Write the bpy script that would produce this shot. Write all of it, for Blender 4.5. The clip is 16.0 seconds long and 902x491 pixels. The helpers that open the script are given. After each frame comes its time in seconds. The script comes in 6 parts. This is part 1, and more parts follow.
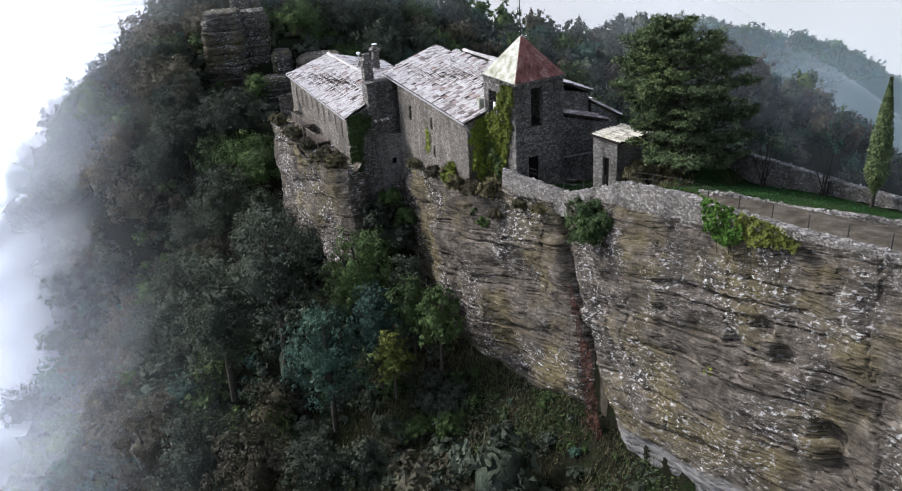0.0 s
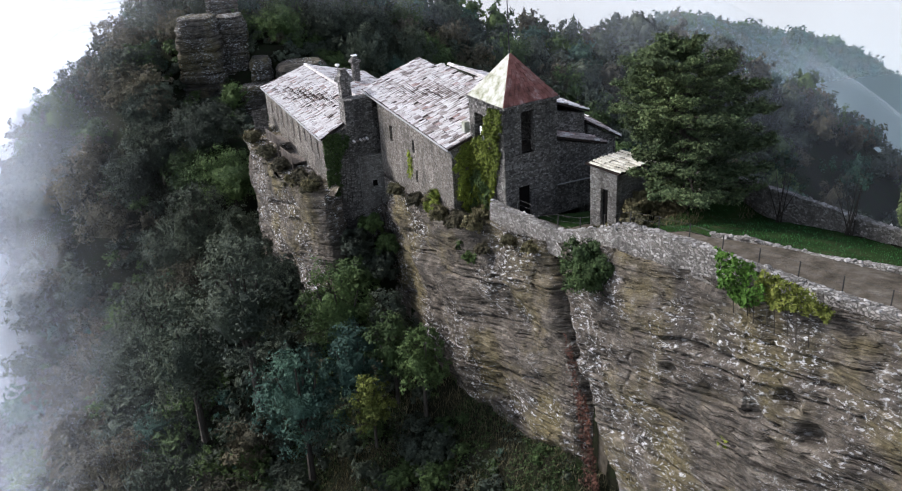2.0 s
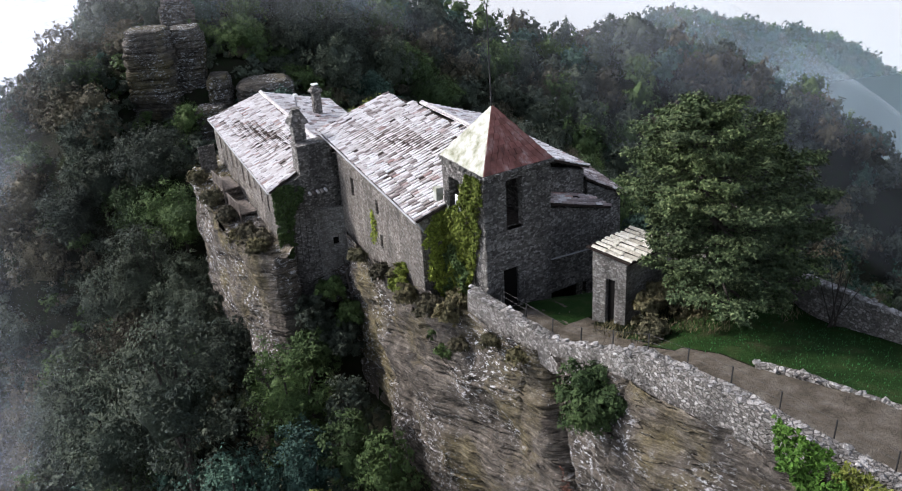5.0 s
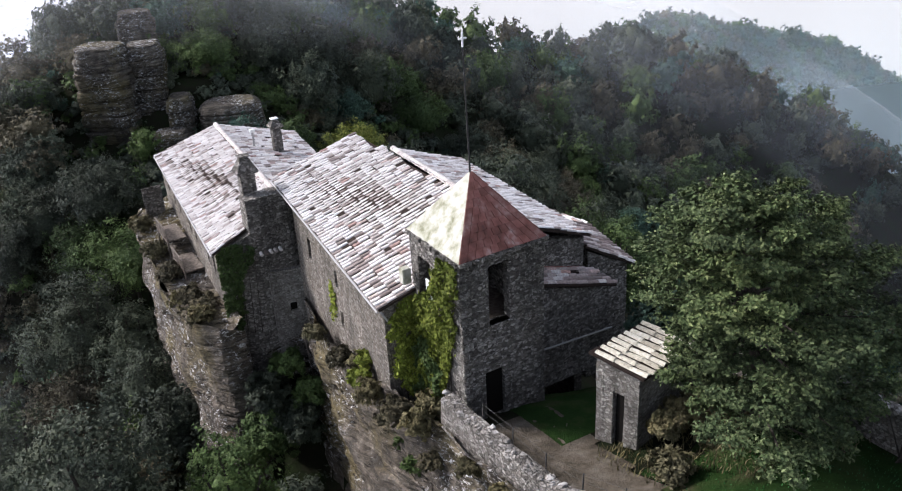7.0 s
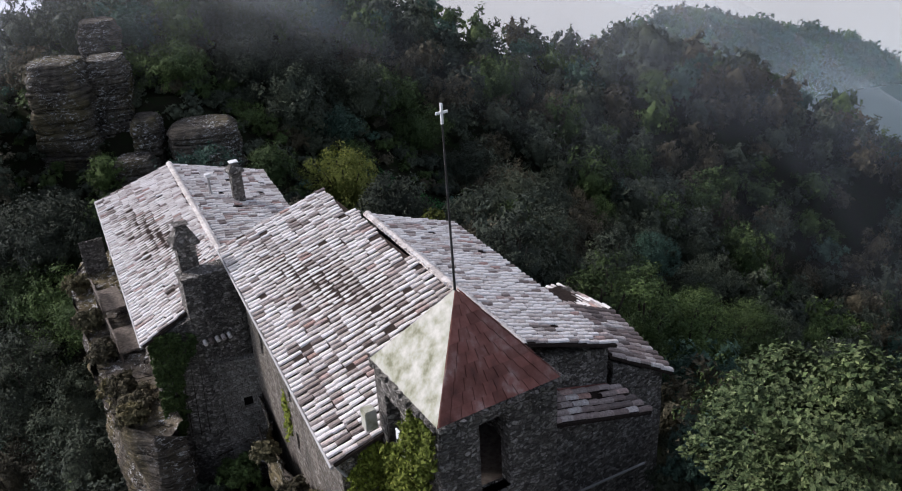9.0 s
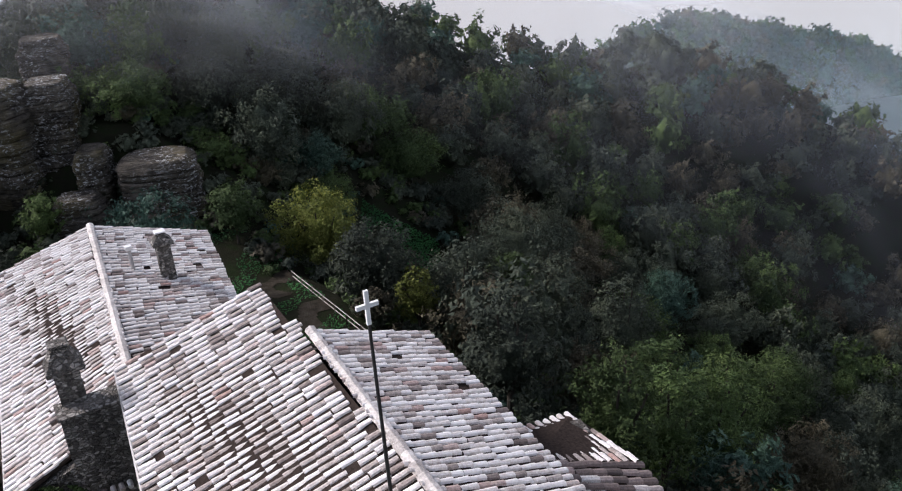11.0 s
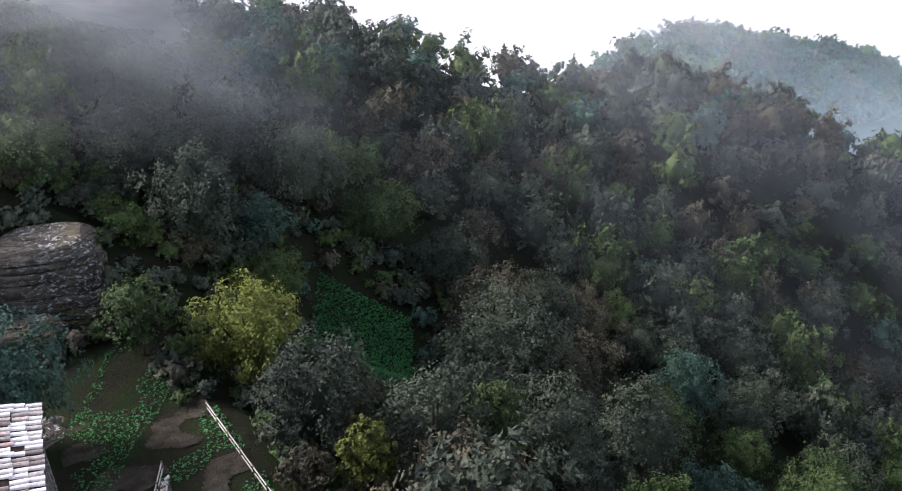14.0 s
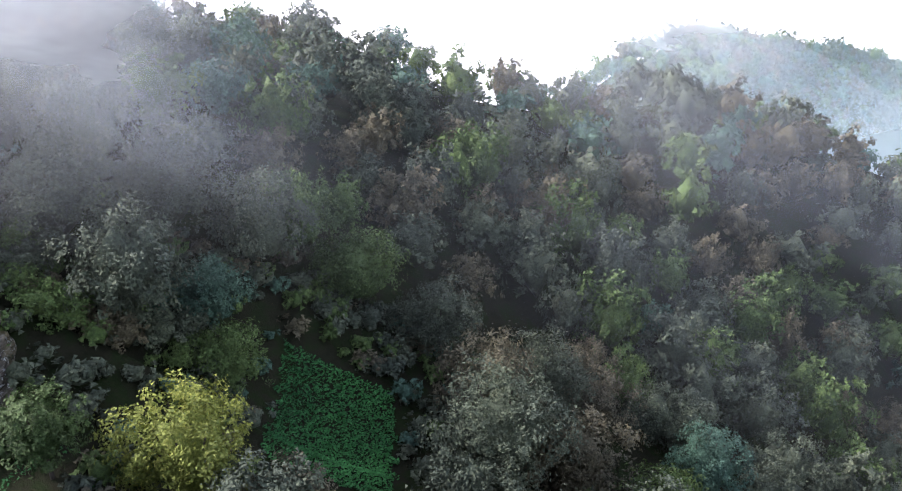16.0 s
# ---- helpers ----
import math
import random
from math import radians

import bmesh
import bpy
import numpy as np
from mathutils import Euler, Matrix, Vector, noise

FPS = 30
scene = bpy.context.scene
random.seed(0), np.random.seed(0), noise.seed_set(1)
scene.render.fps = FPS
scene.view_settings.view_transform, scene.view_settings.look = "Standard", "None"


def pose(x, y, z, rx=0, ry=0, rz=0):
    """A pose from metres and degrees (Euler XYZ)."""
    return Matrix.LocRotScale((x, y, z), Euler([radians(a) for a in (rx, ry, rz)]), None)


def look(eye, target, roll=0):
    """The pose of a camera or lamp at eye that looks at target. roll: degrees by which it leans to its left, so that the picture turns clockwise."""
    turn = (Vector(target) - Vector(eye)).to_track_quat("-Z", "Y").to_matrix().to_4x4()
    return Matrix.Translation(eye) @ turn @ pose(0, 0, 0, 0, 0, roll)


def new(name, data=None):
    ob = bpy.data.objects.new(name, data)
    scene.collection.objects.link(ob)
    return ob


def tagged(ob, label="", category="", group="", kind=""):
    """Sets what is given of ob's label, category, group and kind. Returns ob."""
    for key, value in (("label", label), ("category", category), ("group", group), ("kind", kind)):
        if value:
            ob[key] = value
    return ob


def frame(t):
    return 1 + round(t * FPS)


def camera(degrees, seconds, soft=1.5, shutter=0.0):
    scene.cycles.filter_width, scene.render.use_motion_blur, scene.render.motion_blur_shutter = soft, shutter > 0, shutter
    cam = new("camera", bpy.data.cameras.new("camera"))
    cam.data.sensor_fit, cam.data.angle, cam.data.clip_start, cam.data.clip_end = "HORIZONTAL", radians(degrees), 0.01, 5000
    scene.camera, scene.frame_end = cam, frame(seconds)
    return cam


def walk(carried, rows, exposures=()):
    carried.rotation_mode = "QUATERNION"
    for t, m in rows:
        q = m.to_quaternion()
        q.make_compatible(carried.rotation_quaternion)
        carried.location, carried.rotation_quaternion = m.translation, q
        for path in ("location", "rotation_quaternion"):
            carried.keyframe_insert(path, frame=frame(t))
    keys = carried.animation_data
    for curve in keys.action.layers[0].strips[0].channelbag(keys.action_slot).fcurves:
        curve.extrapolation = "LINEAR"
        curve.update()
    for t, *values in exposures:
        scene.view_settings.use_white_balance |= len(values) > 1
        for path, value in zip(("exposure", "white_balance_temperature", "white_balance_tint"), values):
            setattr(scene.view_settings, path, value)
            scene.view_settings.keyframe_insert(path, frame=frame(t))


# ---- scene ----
cam = camera(55.0, 16.0, 1.1)
# seconds, eye x y z, yaw, pitch, roll
ROWS = [
    (0.0, 0.000, 0.000, 17.556, 0.000, -24.766, -3.647),
    (0.5, 0.212, 1.286, 17.661, 0.036, -24.954, -3.806),
    (1.0, 0.407, 2.528, 17.725, -0.005, -25.102, -3.897),
    (1.5, 0.559, 3.802, 17.731, -0.189, -25.116, -3.897),
    (2.0, 0.821, 5.210, 17.686, -0.296, -25.157, -3.839),
    (2.5, 0.972, 6.697, 17.730, -0.569, -25.312, -3.783),
    (3.0, 1.185, 8.313, 17.746, -0.652, -25.431, -3.796),
    (3.5, 1.452, 9.948, 17.794, -0.654, -25.538, -3.788),
    (4.0, 1.637, 11.629, 17.923, -0.722, -25.676, -3.683),
    (6.5, 3.000, 20.717, 18.012, -1.305, -26.072, -3.590),
    (7.0, 3.267, 22.793, 17.865, -1.391, -26.015, -3.397),
    (7.5, 3.561, 24.869, 17.756, -1.349, -26.104, -3.336),
    (8.0, 3.895, 27.073, 17.730, -1.185, -26.490, -3.419),
    (8.5, 4.130, 29.264, 17.695, -0.979, -26.511, -3.490),
    (9.0, 4.405, 31.489, 17.652, -0.779, -26.622, -3.582),
    (11.5, 5.862, 42.640, 16.937, -0.674, -26.724, -3.396),
    (12.0, 6.187, 44.894, 16.793, -0.755, -26.717, -3.342),
    (12.5, 6.443, 47.169, 16.607, -0.827, -26.715, -3.289),
    (13.0, 6.659, 49.428, 16.488, -1.039, -26.671, -3.217),
    (13.5, 6.969, 51.764, 16.258, -1.054, -26.589, -3.290),
    (14.0, 7.239, 54.039, 16.088, -1.126, -26.541, -3.261),
    (14.5, 7.502, 56.348, 15.948, -1.197, -26.537, -3.261),
    (15.0, 7.782, 58.621, 15.920, -1.193, -26.702, -3.252),
    (15.5, 8.018, 60.953, 15.896, -1.227, -26.770, -3.318),
    (16.0, 8.227, 63.263, 15.899, -1.317, -26.790, -3.232),
]
walk(cam, [(t, pose(x, y, z, 90 + pitch, 0, yaw) @ pose(0, 0, 0, 0, 0, roll)) for t, x, y, z, yaw, pitch, roll in ROWS],
     exposures=((0.0, 0.46, 6150, 14), (4.0, 0.62, 6150, 15), (7.0, 0.62, 6350, 17), (9.0, 0.04, 6300, 18), (11.5, 0.36, 6400, 19), (13.0, 0.86, 6350, 19), (14.0, 1.02, 6300, 19), (16.0, 1.82, 6350, 19)))

# The plan below is drawn in units of 0.66 m; the last lines of the file bring it to metres.
UNIT = 0.66

# ---- world, sun ----
world = bpy.data.worlds.new("world")
scene.world = world
world.use_nodes = True
wn = world.node_tree.nodes
wl = world.node_tree.links
sky = wn.new("ShaderNodeTexSky")
sky.sky_type = "NISHITA"
sky.sun_disc = False
SUN_DIR = Vector((-0.80, 0.30, 0.62)).normalized()
sky.sun_elevation = math.asin(SUN_DIR.z)
sky.sun_rotation = math.atan2(SUN_DIR.x, SUN_DIR.y)
sky.dust_density, sky.air_density, sky.ozone_density = 1.5, 1.0, 2.0
grey = wn.new("ShaderNodeHueSaturation")
grey.inputs["Saturation"].default_value = 0.55
wl.new(sky.outputs[0], grey.inputs["Color"])
wl.new(grey.outputs[0], wn["Background"].inputs["Color"])
wn["Background"].inputs["Strength"].default_value = 0.15
sun = new("sun", bpy.data.lights.new("sun", "SUN"))
sun.data.energy, sun.data.angle, sun.data.color = 3.3, radians(14), (1.0, 0.97, 0.94)
sun.matrix_world = look(SUN_DIR * 200, (0, 0, 0))


# ---- materials ----
def material(name, rough=0.9, spec=0.3):
    m = bpy.data.materials.new(name)
    m.use_nodes = True
    b = m.node_tree.nodes["Principled BSDF"]
    b.inputs["Roughness"].default_value = rough
    b.inputs["Specular IOR Level"].default_value = spec
    return m, m.node_tree.nodes, m.node_tree.links, b


def ramp(nodes, links, fac, stops):
    r = nodes.new("ShaderNodeValToRGB")
    while len(r.color_ramp.elements) < len(stops):
        r.color_ramp.elements.new(0.5)
    for e, (at, c) in zip(r.color_ramp.elements, stops):
        e.position, e.color = at, (*c, 1)
    links.new(fac, r.inputs[0])
    return r.outputs[0]


def noise_tex(nodes, links, scale, detail=6.0, stretch=(1, 1, 1), rough=0.6, warp=0.0, vec=None):
    co = nodes.new("ShaderNodeNewGeometry")
    mp = nodes.new("ShaderNodeMapping")
    mp.inputs["Scale"].default_value = stretch
    links.new(vec or co.outputs["Position"], mp.inputs["Vector"])
    n = nodes.new("ShaderNodeTexNoise")
    n.inputs["Scale"].default_value, n.inputs["Detail"].default_value = scale / UNIT, detail
    n.inputs["Roughness"].default_value, n.inputs["Distortion"].default_value = rough, warp
    links.new(mp.outputs[0], n.inputs["Vector"])
    return n.outputs["Fac"]


def mix(nodes, links, fac, a, b, kind="MIX"):
    m = nodes.new("ShaderNodeMix")
    m.data_type, m.blend_type = "RGBA", kind
    for sock, v in ((m.inputs[0], fac), (m.inputs[6], a), (m.inputs[7], b)):
        if isinstance(v, bpy.types.NodeSocket):
            links.new(v, sock)
        elif isinstance(v, tuple):
            sock.default_value = (*v, 1)
        else:
            sock.default_value = v
    return m.outputs[2]


def bump(nodes, links, b, height, strength, distance):
    k = nodes.new("ShaderNodeBump")
    k.inputs["Strength"].default_value, k.inputs["Distance"].default_value = strength, distance
    links.new(height, k.inputs["Height"])
    links.new(k.outputs[0], b.inputs["Normal"])


def stone_material(name, dark, mid, light, lichen=0.5, cell=6.6, joint=(0.30, 0.28, 0.25)):
    """Rubble masonry: uneven stones in mortar, with pale lichen and dark weather streaks."""
    m, n, l, b = material(name, 0.95, 0.15)
    co = n.new("ShaderNodeNewGeometry")
    mp = n.new("ShaderNodeMapping")
    mp.inputs["Scale"].default_value = (1, 1, 1.7)
    wob = n.new("ShaderNodeTexNoise")
    wob.inputs["Scale"].default_value, wob.inputs["Detail"].default_value = 2.6, 4
    l.new(co.outputs["Position"], wob.inputs["Vector"])
    shift = n.new("ShaderNodeVectorMath")
    shift.operation = "MULTIPLY_ADD"
    l.new(wob.outputs["Color"], shift.inputs[0])
    shift.inputs[1].default_value = (0.30, 0.30, 0.22)
    l.new(co.outputs["Position"], shift.inputs[2])
    l.new(shift.outputs[0], mp.inputs["Vector"])
    v = n.new("ShaderNodeTexVoronoi")
    v.inputs["Scale"].default_value, v.inputs["Randomness"].default_value = cell, 0.9
    l.new(mp.outputs[0], v.inputs["Vector"])
    e = n.new("ShaderNodeTexVoronoi")
    e.feature = "DISTANCE_TO_EDGE"
    e.inputs["Scale"].default_value, e.inputs["Randomness"].default_value = cell, 0.9
    l.new(mp.outputs[0], e.inputs["Vector"])
    grey_v = n.new("ShaderNodeSeparateColor")
    l.new(v.outputs["Color"], grey_v.inputs[0])
    base = ramp(n, l, grey_v.outputs[0], [(0.0, dark), (0.5, mid), (1.0, light)])
    edge = ramp(n, l, e.outputs["Distance"], [(0.0, (0, 0, 0)), (0.13, (1, 1, 1))])
    c = mix(n, l, edge, joint, base)
    streak = noise_tex(n, l, 0.55, 5, (1, 1, 0.35))
    c = mix(n, l, ramp(n, l, streak, [(0.42, (0, 0, 0)), (0.66, (0.65, 0.65, 0.65))]), c, (0.06, 0.058, 0.052))
    spots = noise_tex(n, l, 4.5, 8, rough=0.7)
    c = mix(n, l, ramp(n, l, spots, [(0.58, (0, 0, 0)), (0.66, (lichen, lichen, lichen))]), c, (0.52, 0.51, 0.47))
    c = mix(n, l, 0.6, c, ramp(n, l, noise_tex(n, l, 8, 8, rough=0.75), [(0.3, (0.25, 0.25, 0.25)), (0.7, (0.78, 0.78, 0.78))]), "OVERLAY")
    l.new(c, b.inputs["Base Color"])
    h = mix(n, l, 0.45, edge, noise_tex(n, l, 9, 6))
    bump(n, l, b, h, 1.0, 0.16)
    return m


STONE_DARK = stone_material("stone_grey", (0.085, 0.077, 0.068), (0.215, 0.198, 0.176), (0.50, 0.47, 0.425), 0.75, joint=(0.17, 0.158, 0.14))
STONE_WARM = stone_material("stone_warm", (0.13, 0.11, 0.088), (0.26, 0.23, 0.19), (0.46, 0.42, 0.37), 0.7, joint=(0.24, 0.215, 0.18))
STONE_HUT = stone_material("stone_hut", (0.21, 0.19, 0.16), (0.38, 0.355, 0.315), (0.58, 0.56, 0.50), 0.7, 7.0)
STONE_WALL = stone_material("stone_parapet", (0.15, 0.136, 0.118), (0.29, 0.265, 0.235), (0.50, 0.475, 0.43), 0.7, 6.0, joint=(0.16, 0.148, 0.13))


def rock_material(name="sandstone", tone=1.0, cool=1.0):
    """Bedded sandstone: brown-grey, mottled, with ochre patches, thin dark seams and white lichen crust."""
    m, n, l, b = material(name, 0.95, 0.08)
    # the beds rise towards the lane's far end
    g0, dot, sp, cb = n.new("ShaderNodeNewGeometry"), n.new("ShaderNodeVectorMath"), n.new("ShaderNodeSeparateXYZ"), n.new("ShaderNodeCombineXYZ")
    dot.operation = "DOT_PRODUCT"
    dot.inputs[1].default_value = (-0.095, 0.176, 1.0)
    l.new(g0.outputs["Position"], dot.inputs[0])
    l.new(g0.outputs["Position"], sp.inputs[0])
    l.new(sp.outputs[0], cb.inputs[0])
    l.new(sp.outputs[1], cb.inputs[1])
    l.new(dot.outputs["Value"], cb.inputs[2])
    bedded = cb.outputs[0]
    mott = noise_tex(n, l, 0.9, 12, (1, 1, 1.3), 0.68, vec=bedded)
    c = ramp(n, l, mott, [(0.30, (0.052, 0.046, 0.039)), (0.45, (0.094, 0.081, 0.067)), (0.56, (0.136, 0.118, 0.097)), (0.68, (0.225, 0.197, 0.166))])
    big = noise_tex(n, l, 0.16, 5)
    c = mix(n, l, ramp(n, l, big, [(0.49, (0, 0, 0)), (0.62, (0.55, 0.55, 0.55))]), c, (0.165, 0.135, 0.055))
    dark = noise_tex(n, l, 0.30, 8, (1, 1, 0.5), 0.68)
    c = mix(n, l, ramp(n, l, dark, [(0.50, (0, 0, 0)), (0.62, (0.65, 0.65, 0.65))]), c, (0.045, 0.042, 0.039))
    grain = noise_tex(n, l, 7.0, 10, (1, 1, 1.6), 0.75, vec=bedded)
    c = mix(n, l, 0.75, c, ramp(n, l, grain, [(0.3, (0.22, 0.22, 0.22)), (0.5, (0.5, 0.5, 0.5)), (0.7, (0.80, 0.79, 0.77))]), "OVERLAY")
    strata = noise_tex(n, l, 1.0, 9, (0.30, 0.30, 6.5), 0.72, 0.15, vec=bedded)
    c = mix(n, l, 0.85, c, ramp(n, l, strata, [(0.34, (0.20, 0.19, 0.18)), (0.5, (0.5, 0.5, 0.49)), (0.66, (0.78, 0.76, 0.72))]), "OVERLAY")
    beds = noise_tex(n, l, 0.30, 4, (0.35, 0.35, 3.2), 0.5, 0.15, vec=bedded)
    seam = [(0.0, (0, 0, 0)), (0.395, (0, 0, 0)), (0.402, (1, 1, 1)), (0.410, (0, 0, 0)), (0.488, (0, 0, 0)), (0.497, (1, 1, 1)), (0.506, (0, 0, 0)), (0.590, (0, 0, 0)), (0.597, (1, 1, 1)), (0.604, (0, 0, 0))]
    lines = ramp(n, l, beds, seam)
    broken = noise_tex(n, l, 0.5, 5)
    k0 = n.new("ShaderNodeMath")
    k0.operation = "MULTIPLY"
    l.new(lines, k0.inputs[0])
    l.new(ramp(n, l, broken, [(0.42, (0, 0, 0)), (0.52, (0.95, 0.95, 0.95))]), k0.inputs[1])
    c = mix(n, l, k0.outputs[0], c, (0.018, 0.016, 0.014))
    area = noise_tex(n, l, 0.15, 5, rough=0.6)
    crust = noise_tex(n, l, 2.2, 15, (1, 1, 2.0), 0.80, vec=bedded)
    k = n.new("ShaderNodeMath")
    k.operation = "MULTIPLY"
    l.new(ramp(n, l, area, [(0.47, (0.05, 0.05, 0.05)), (0.58, (0.95, 0.95, 0.95))]), k.inputs[0])
    l.new(ramp(n, l, crust, [(0.545, (0, 0, 0)), (0.57, (1, 1, 1))]), k.inputs[1])
    c = mix(n, l, k.outputs[0], c, (0.66, 0.655, 0.64))
    speck = noise_tex(n, l, 5.5, 8, rough=0.72)
    c = mix(n, l, ramp(n, l, speck, [(0.635, (0, 0, 0)), (0.66, (0.55, 0.55, 0.55))]), c, (0.50, 0.49, 0.47))
    if name != "sandstone":
        c = mix(n, l, 1.0, c, (tone, tone * cool, tone * cool), "MULTIPLY")
    # the lowest bed is a smooth grey marl
    g = n.new("ShaderNodeNewGeometry")
    sep = n.new("ShaderNodeSeparateXYZ")
    l.new(g.outputs["Position"], sep.inputs[0])
    zr = n.new("ShaderNodeMapRange")
    zr.inputs["From Min"].default_value, zr.inputs["From Max"].default_value = (-1.0 * UNIT, -1.5 * UNIT) if name == "sandstone" else (-990, -999)
    add = n.new("ShaderNodeMath")
    add.operation = "MULTIPLY_ADD"
    l.new(mott, add.inputs[0])
    add.inputs[1].default_value = 1.0
    tilt = n.new("ShaderNodeMath")
    tilt.operation = "MULTIPLY_ADD"
    l.new(sep.outputs[1], tilt.inputs[0])
    tilt.inputs[1].default_value = 0.254
    l.new(sep.outputs[2], tilt.inputs[2])
    l.new(tilt.outputs[0], add.inputs[2])
    l.new(add.outputs[0], zr.inputs["Value"])
    c = mix(n, l, zr.outputs[0], c, ramp(n, l, mott, [(0.3, (0.16, 0.155, 0.145)), (0.7, (0.28, 0.27, 0.255))]))
    l.new(c, b.inputs["Base Color"])
    h = mix(n, l, 0.45, mix(n, l, 0.35, mott, grain), strata)
    h = mix(n, l, k0.outputs[0], h, (0.0, 0.0, 0.0))
    bump(n, l, b, h, 1.0, 0.35)
    return m


ROCK = rock_material()
# Same sandstone, slightly greyer, with the outcrops' shade darkened into its colour.
ROCK_GREY_SHADED = rock_material("grey_shaded_crag_stone", 0.78, 1.03)


def ground_material(name, stops, scale=0.6, fine=6.0):
    m, n, l, b = material(name, 1.0, 0.05)
    a = noise_tex(n, l, scale, 6)
    c = ramp(n, l, a, stops)
    f = noise_tex(n, l, fine, 8, rough=0.75)
    c = mix(n, l, 0.55, c, ramp(n, l, f, [(0.3, (0.02, 0.02, 0.015)), (0.7, (0.20, 0.18, 0.13))]), "OVERLAY")
    l.new(c, b.inputs["Base Color"])
    bump(n, l, b, f, 0.9, 0.15)
    return m


SOIL = ground_material("undergrowth", [(0.30, (0.022, 0.028, 0.016)), (0.48, (0.038, 0.038, 0.025)), (0.60, (0.028, 0.045, 0.018)), (0.75, (0.075, 0.062, 0.042))], 0.35)
YARD = ground_material("yard_soil", [(0.3, (0.045, 0.040, 0.030)), (0.5, (0.085, 0.074, 0.058)), (0.66, (0.12, 0.105, 0.085)), (0.78, (0.17, 0.155, 0.135))], 1.2, 5.0)
PATH = ground_material("bare_earth", [(0.3, (0.10, 0.086, 0.066)), (0.48, (0.19, 0.165, 0.132)), (0.62, (0.27, 0.24, 0.20)), (0.75, (0.38, 0.35, 0.31))], 0.9, 4.0)
LAWN = ground_material("lawn_grass", [(0.3, (0.030, 0.065, 0.018)), (0.50, (0.04, 0.095, 0.024)), (0.64, (0.075, 0.11, 0.040)), (0.78, (0.13, 0.115, 0.07))], 0.5, 9)


def leaf_material(name, dark, mid, light, spec=0.15):
    """Leafage: colour by leaf clump, a slow drift from tree to tree, a fine speckle of leaves and gaps, and leafy relief."""
    m, n, l, b = material(name, 0.7, spec)
    g = n.new("ShaderNodeNewGeometry")
    o = n.new("ShaderNodeObjectInfo")
    soft = [tuple(0.6 * p + 0.4 * q for p, q in zip(c, mid)) for c in (dark, light)]
    a = ramp(n, l, g.outputs["Random Per Island"], [(0.0, soft[0]), (0.55, mid), (1.0, soft[1])])
    hue = n.new("ShaderNodeHueSaturation")
    r = n.new("ShaderNodeMapRange")
    r.inputs["To Min"].default_value, r.inputs["To Max"].default_value = 0.72, 1.28
    l.new(o.outputs["Random"], r.inputs["Value"])
    l.new(r.outputs[0], hue.inputs["Value"])
    drift = noise_tex(n, l, 0.13, 2)
    a = mix(n, l, 1.0, a, ramp(n, l, drift, [(0.34, (0.70, 0.73, 0.78)), (0.50, (0.90, 0.90, 0.88)), (0.66, (1.16, 1.12, 1.02))]), "MULTIPLY")
    fine = noise_tex(n, l, 4.2, 4, rough=0.75)
    a = mix(n, l, 1.0, a, ramp(n, l, fine, [(0.34, (0.50, 0.50, 0.50)), (0.50, (0.95, 0.95, 0.95)), (0.66, (1.35, 1.35, 1.30))]), "MULTIPLY")
    l.new(a, hue.inputs["Color"])
    l.new(hue.outputs[0], b.inputs["Base Color"])
    bump(n, l, b, fine, 0.8, 0.18)
    return m


LEAF_DARK = leaf_material("leaf_holm_oak", (0.038, 0.050, 0.036), (0.066, 0.082, 0.056), (0.112, 0.130, 0.090))
LEAF_GREEN = leaf_material("leaf_green", (0.040, 0.070, 0.022), (0.070, 0.112, 0.036), (0.125, 0.170, 0.064))
LEAF_YELLOW = leaf_material("leaf_yellow_green", (0.075, 0.100, 0.019), (0.150, 0.175, 0.037), (0.250, 0.263, 0.062))
LEAF_BROWN = leaf_material("leaf_autumn", (0.050, 0.048, 0.032), (0.084, 0.076, 0.048), (0.130, 0.114, 0.076))
LEAF_BLUE = leaf_material("leaf_blue_green", (0.032, 0.068, 0.048), (0.052, 0.100, 0.072), (0.088, 0.148, 0.108))
LEAF_CEDAR = leaf_material("needle_cedar", (0.030, 0.052, 0.024), (0.090, 0.130, 0.052), (0.27, 0.32, 0.15))
LEAF_IVY = leaf_material("leaf_ivy", (0.085, 0.125, 0.018), (0.22, 0.27, 0.042), (0.38, 0.42, 0.085))
LEAF_BRIGHT = leaf_material("leaf_bright_green", (0.05, 0.11, 0.018), (0.09, 0.20, 0.03), (0.17, 0.31, 0.06))
LEAF_RUST = leaf_material("leaf_rust", (0.06, 0.03, 0.022), (0.11, 0.05, 0.036), (0.18, 0.09, 0.065))
LEAF_GRASS = leaf_material("leaf_dry_grass", (0.084, 0.078, 0.036), (0.156, 0.138, 0.072), (0.264, 0.228, 0.132))
LEAF_CLEARING = leaf_material("leaf_nettle", (0.020, 0.085, 0.024), (0.036, 0.150, 0.044), (0.065, 0.22, 0.075))


def bark_material():
    m, n, l, b = material("bark", 0.95, 0.1)
    a = noise_tex(n, l, 6, 6, (1, 1, 0.2))
    l.new(ramp(n, l, a, [(0.3, (0.026, 0.022, 0.018)), (0.7, (0.085, 0.075, 0.062))]), b.inputs["Base Color"])
    bump(n, l, b, a, 0.8, 0.05)
    return m


BARK = bark_material()


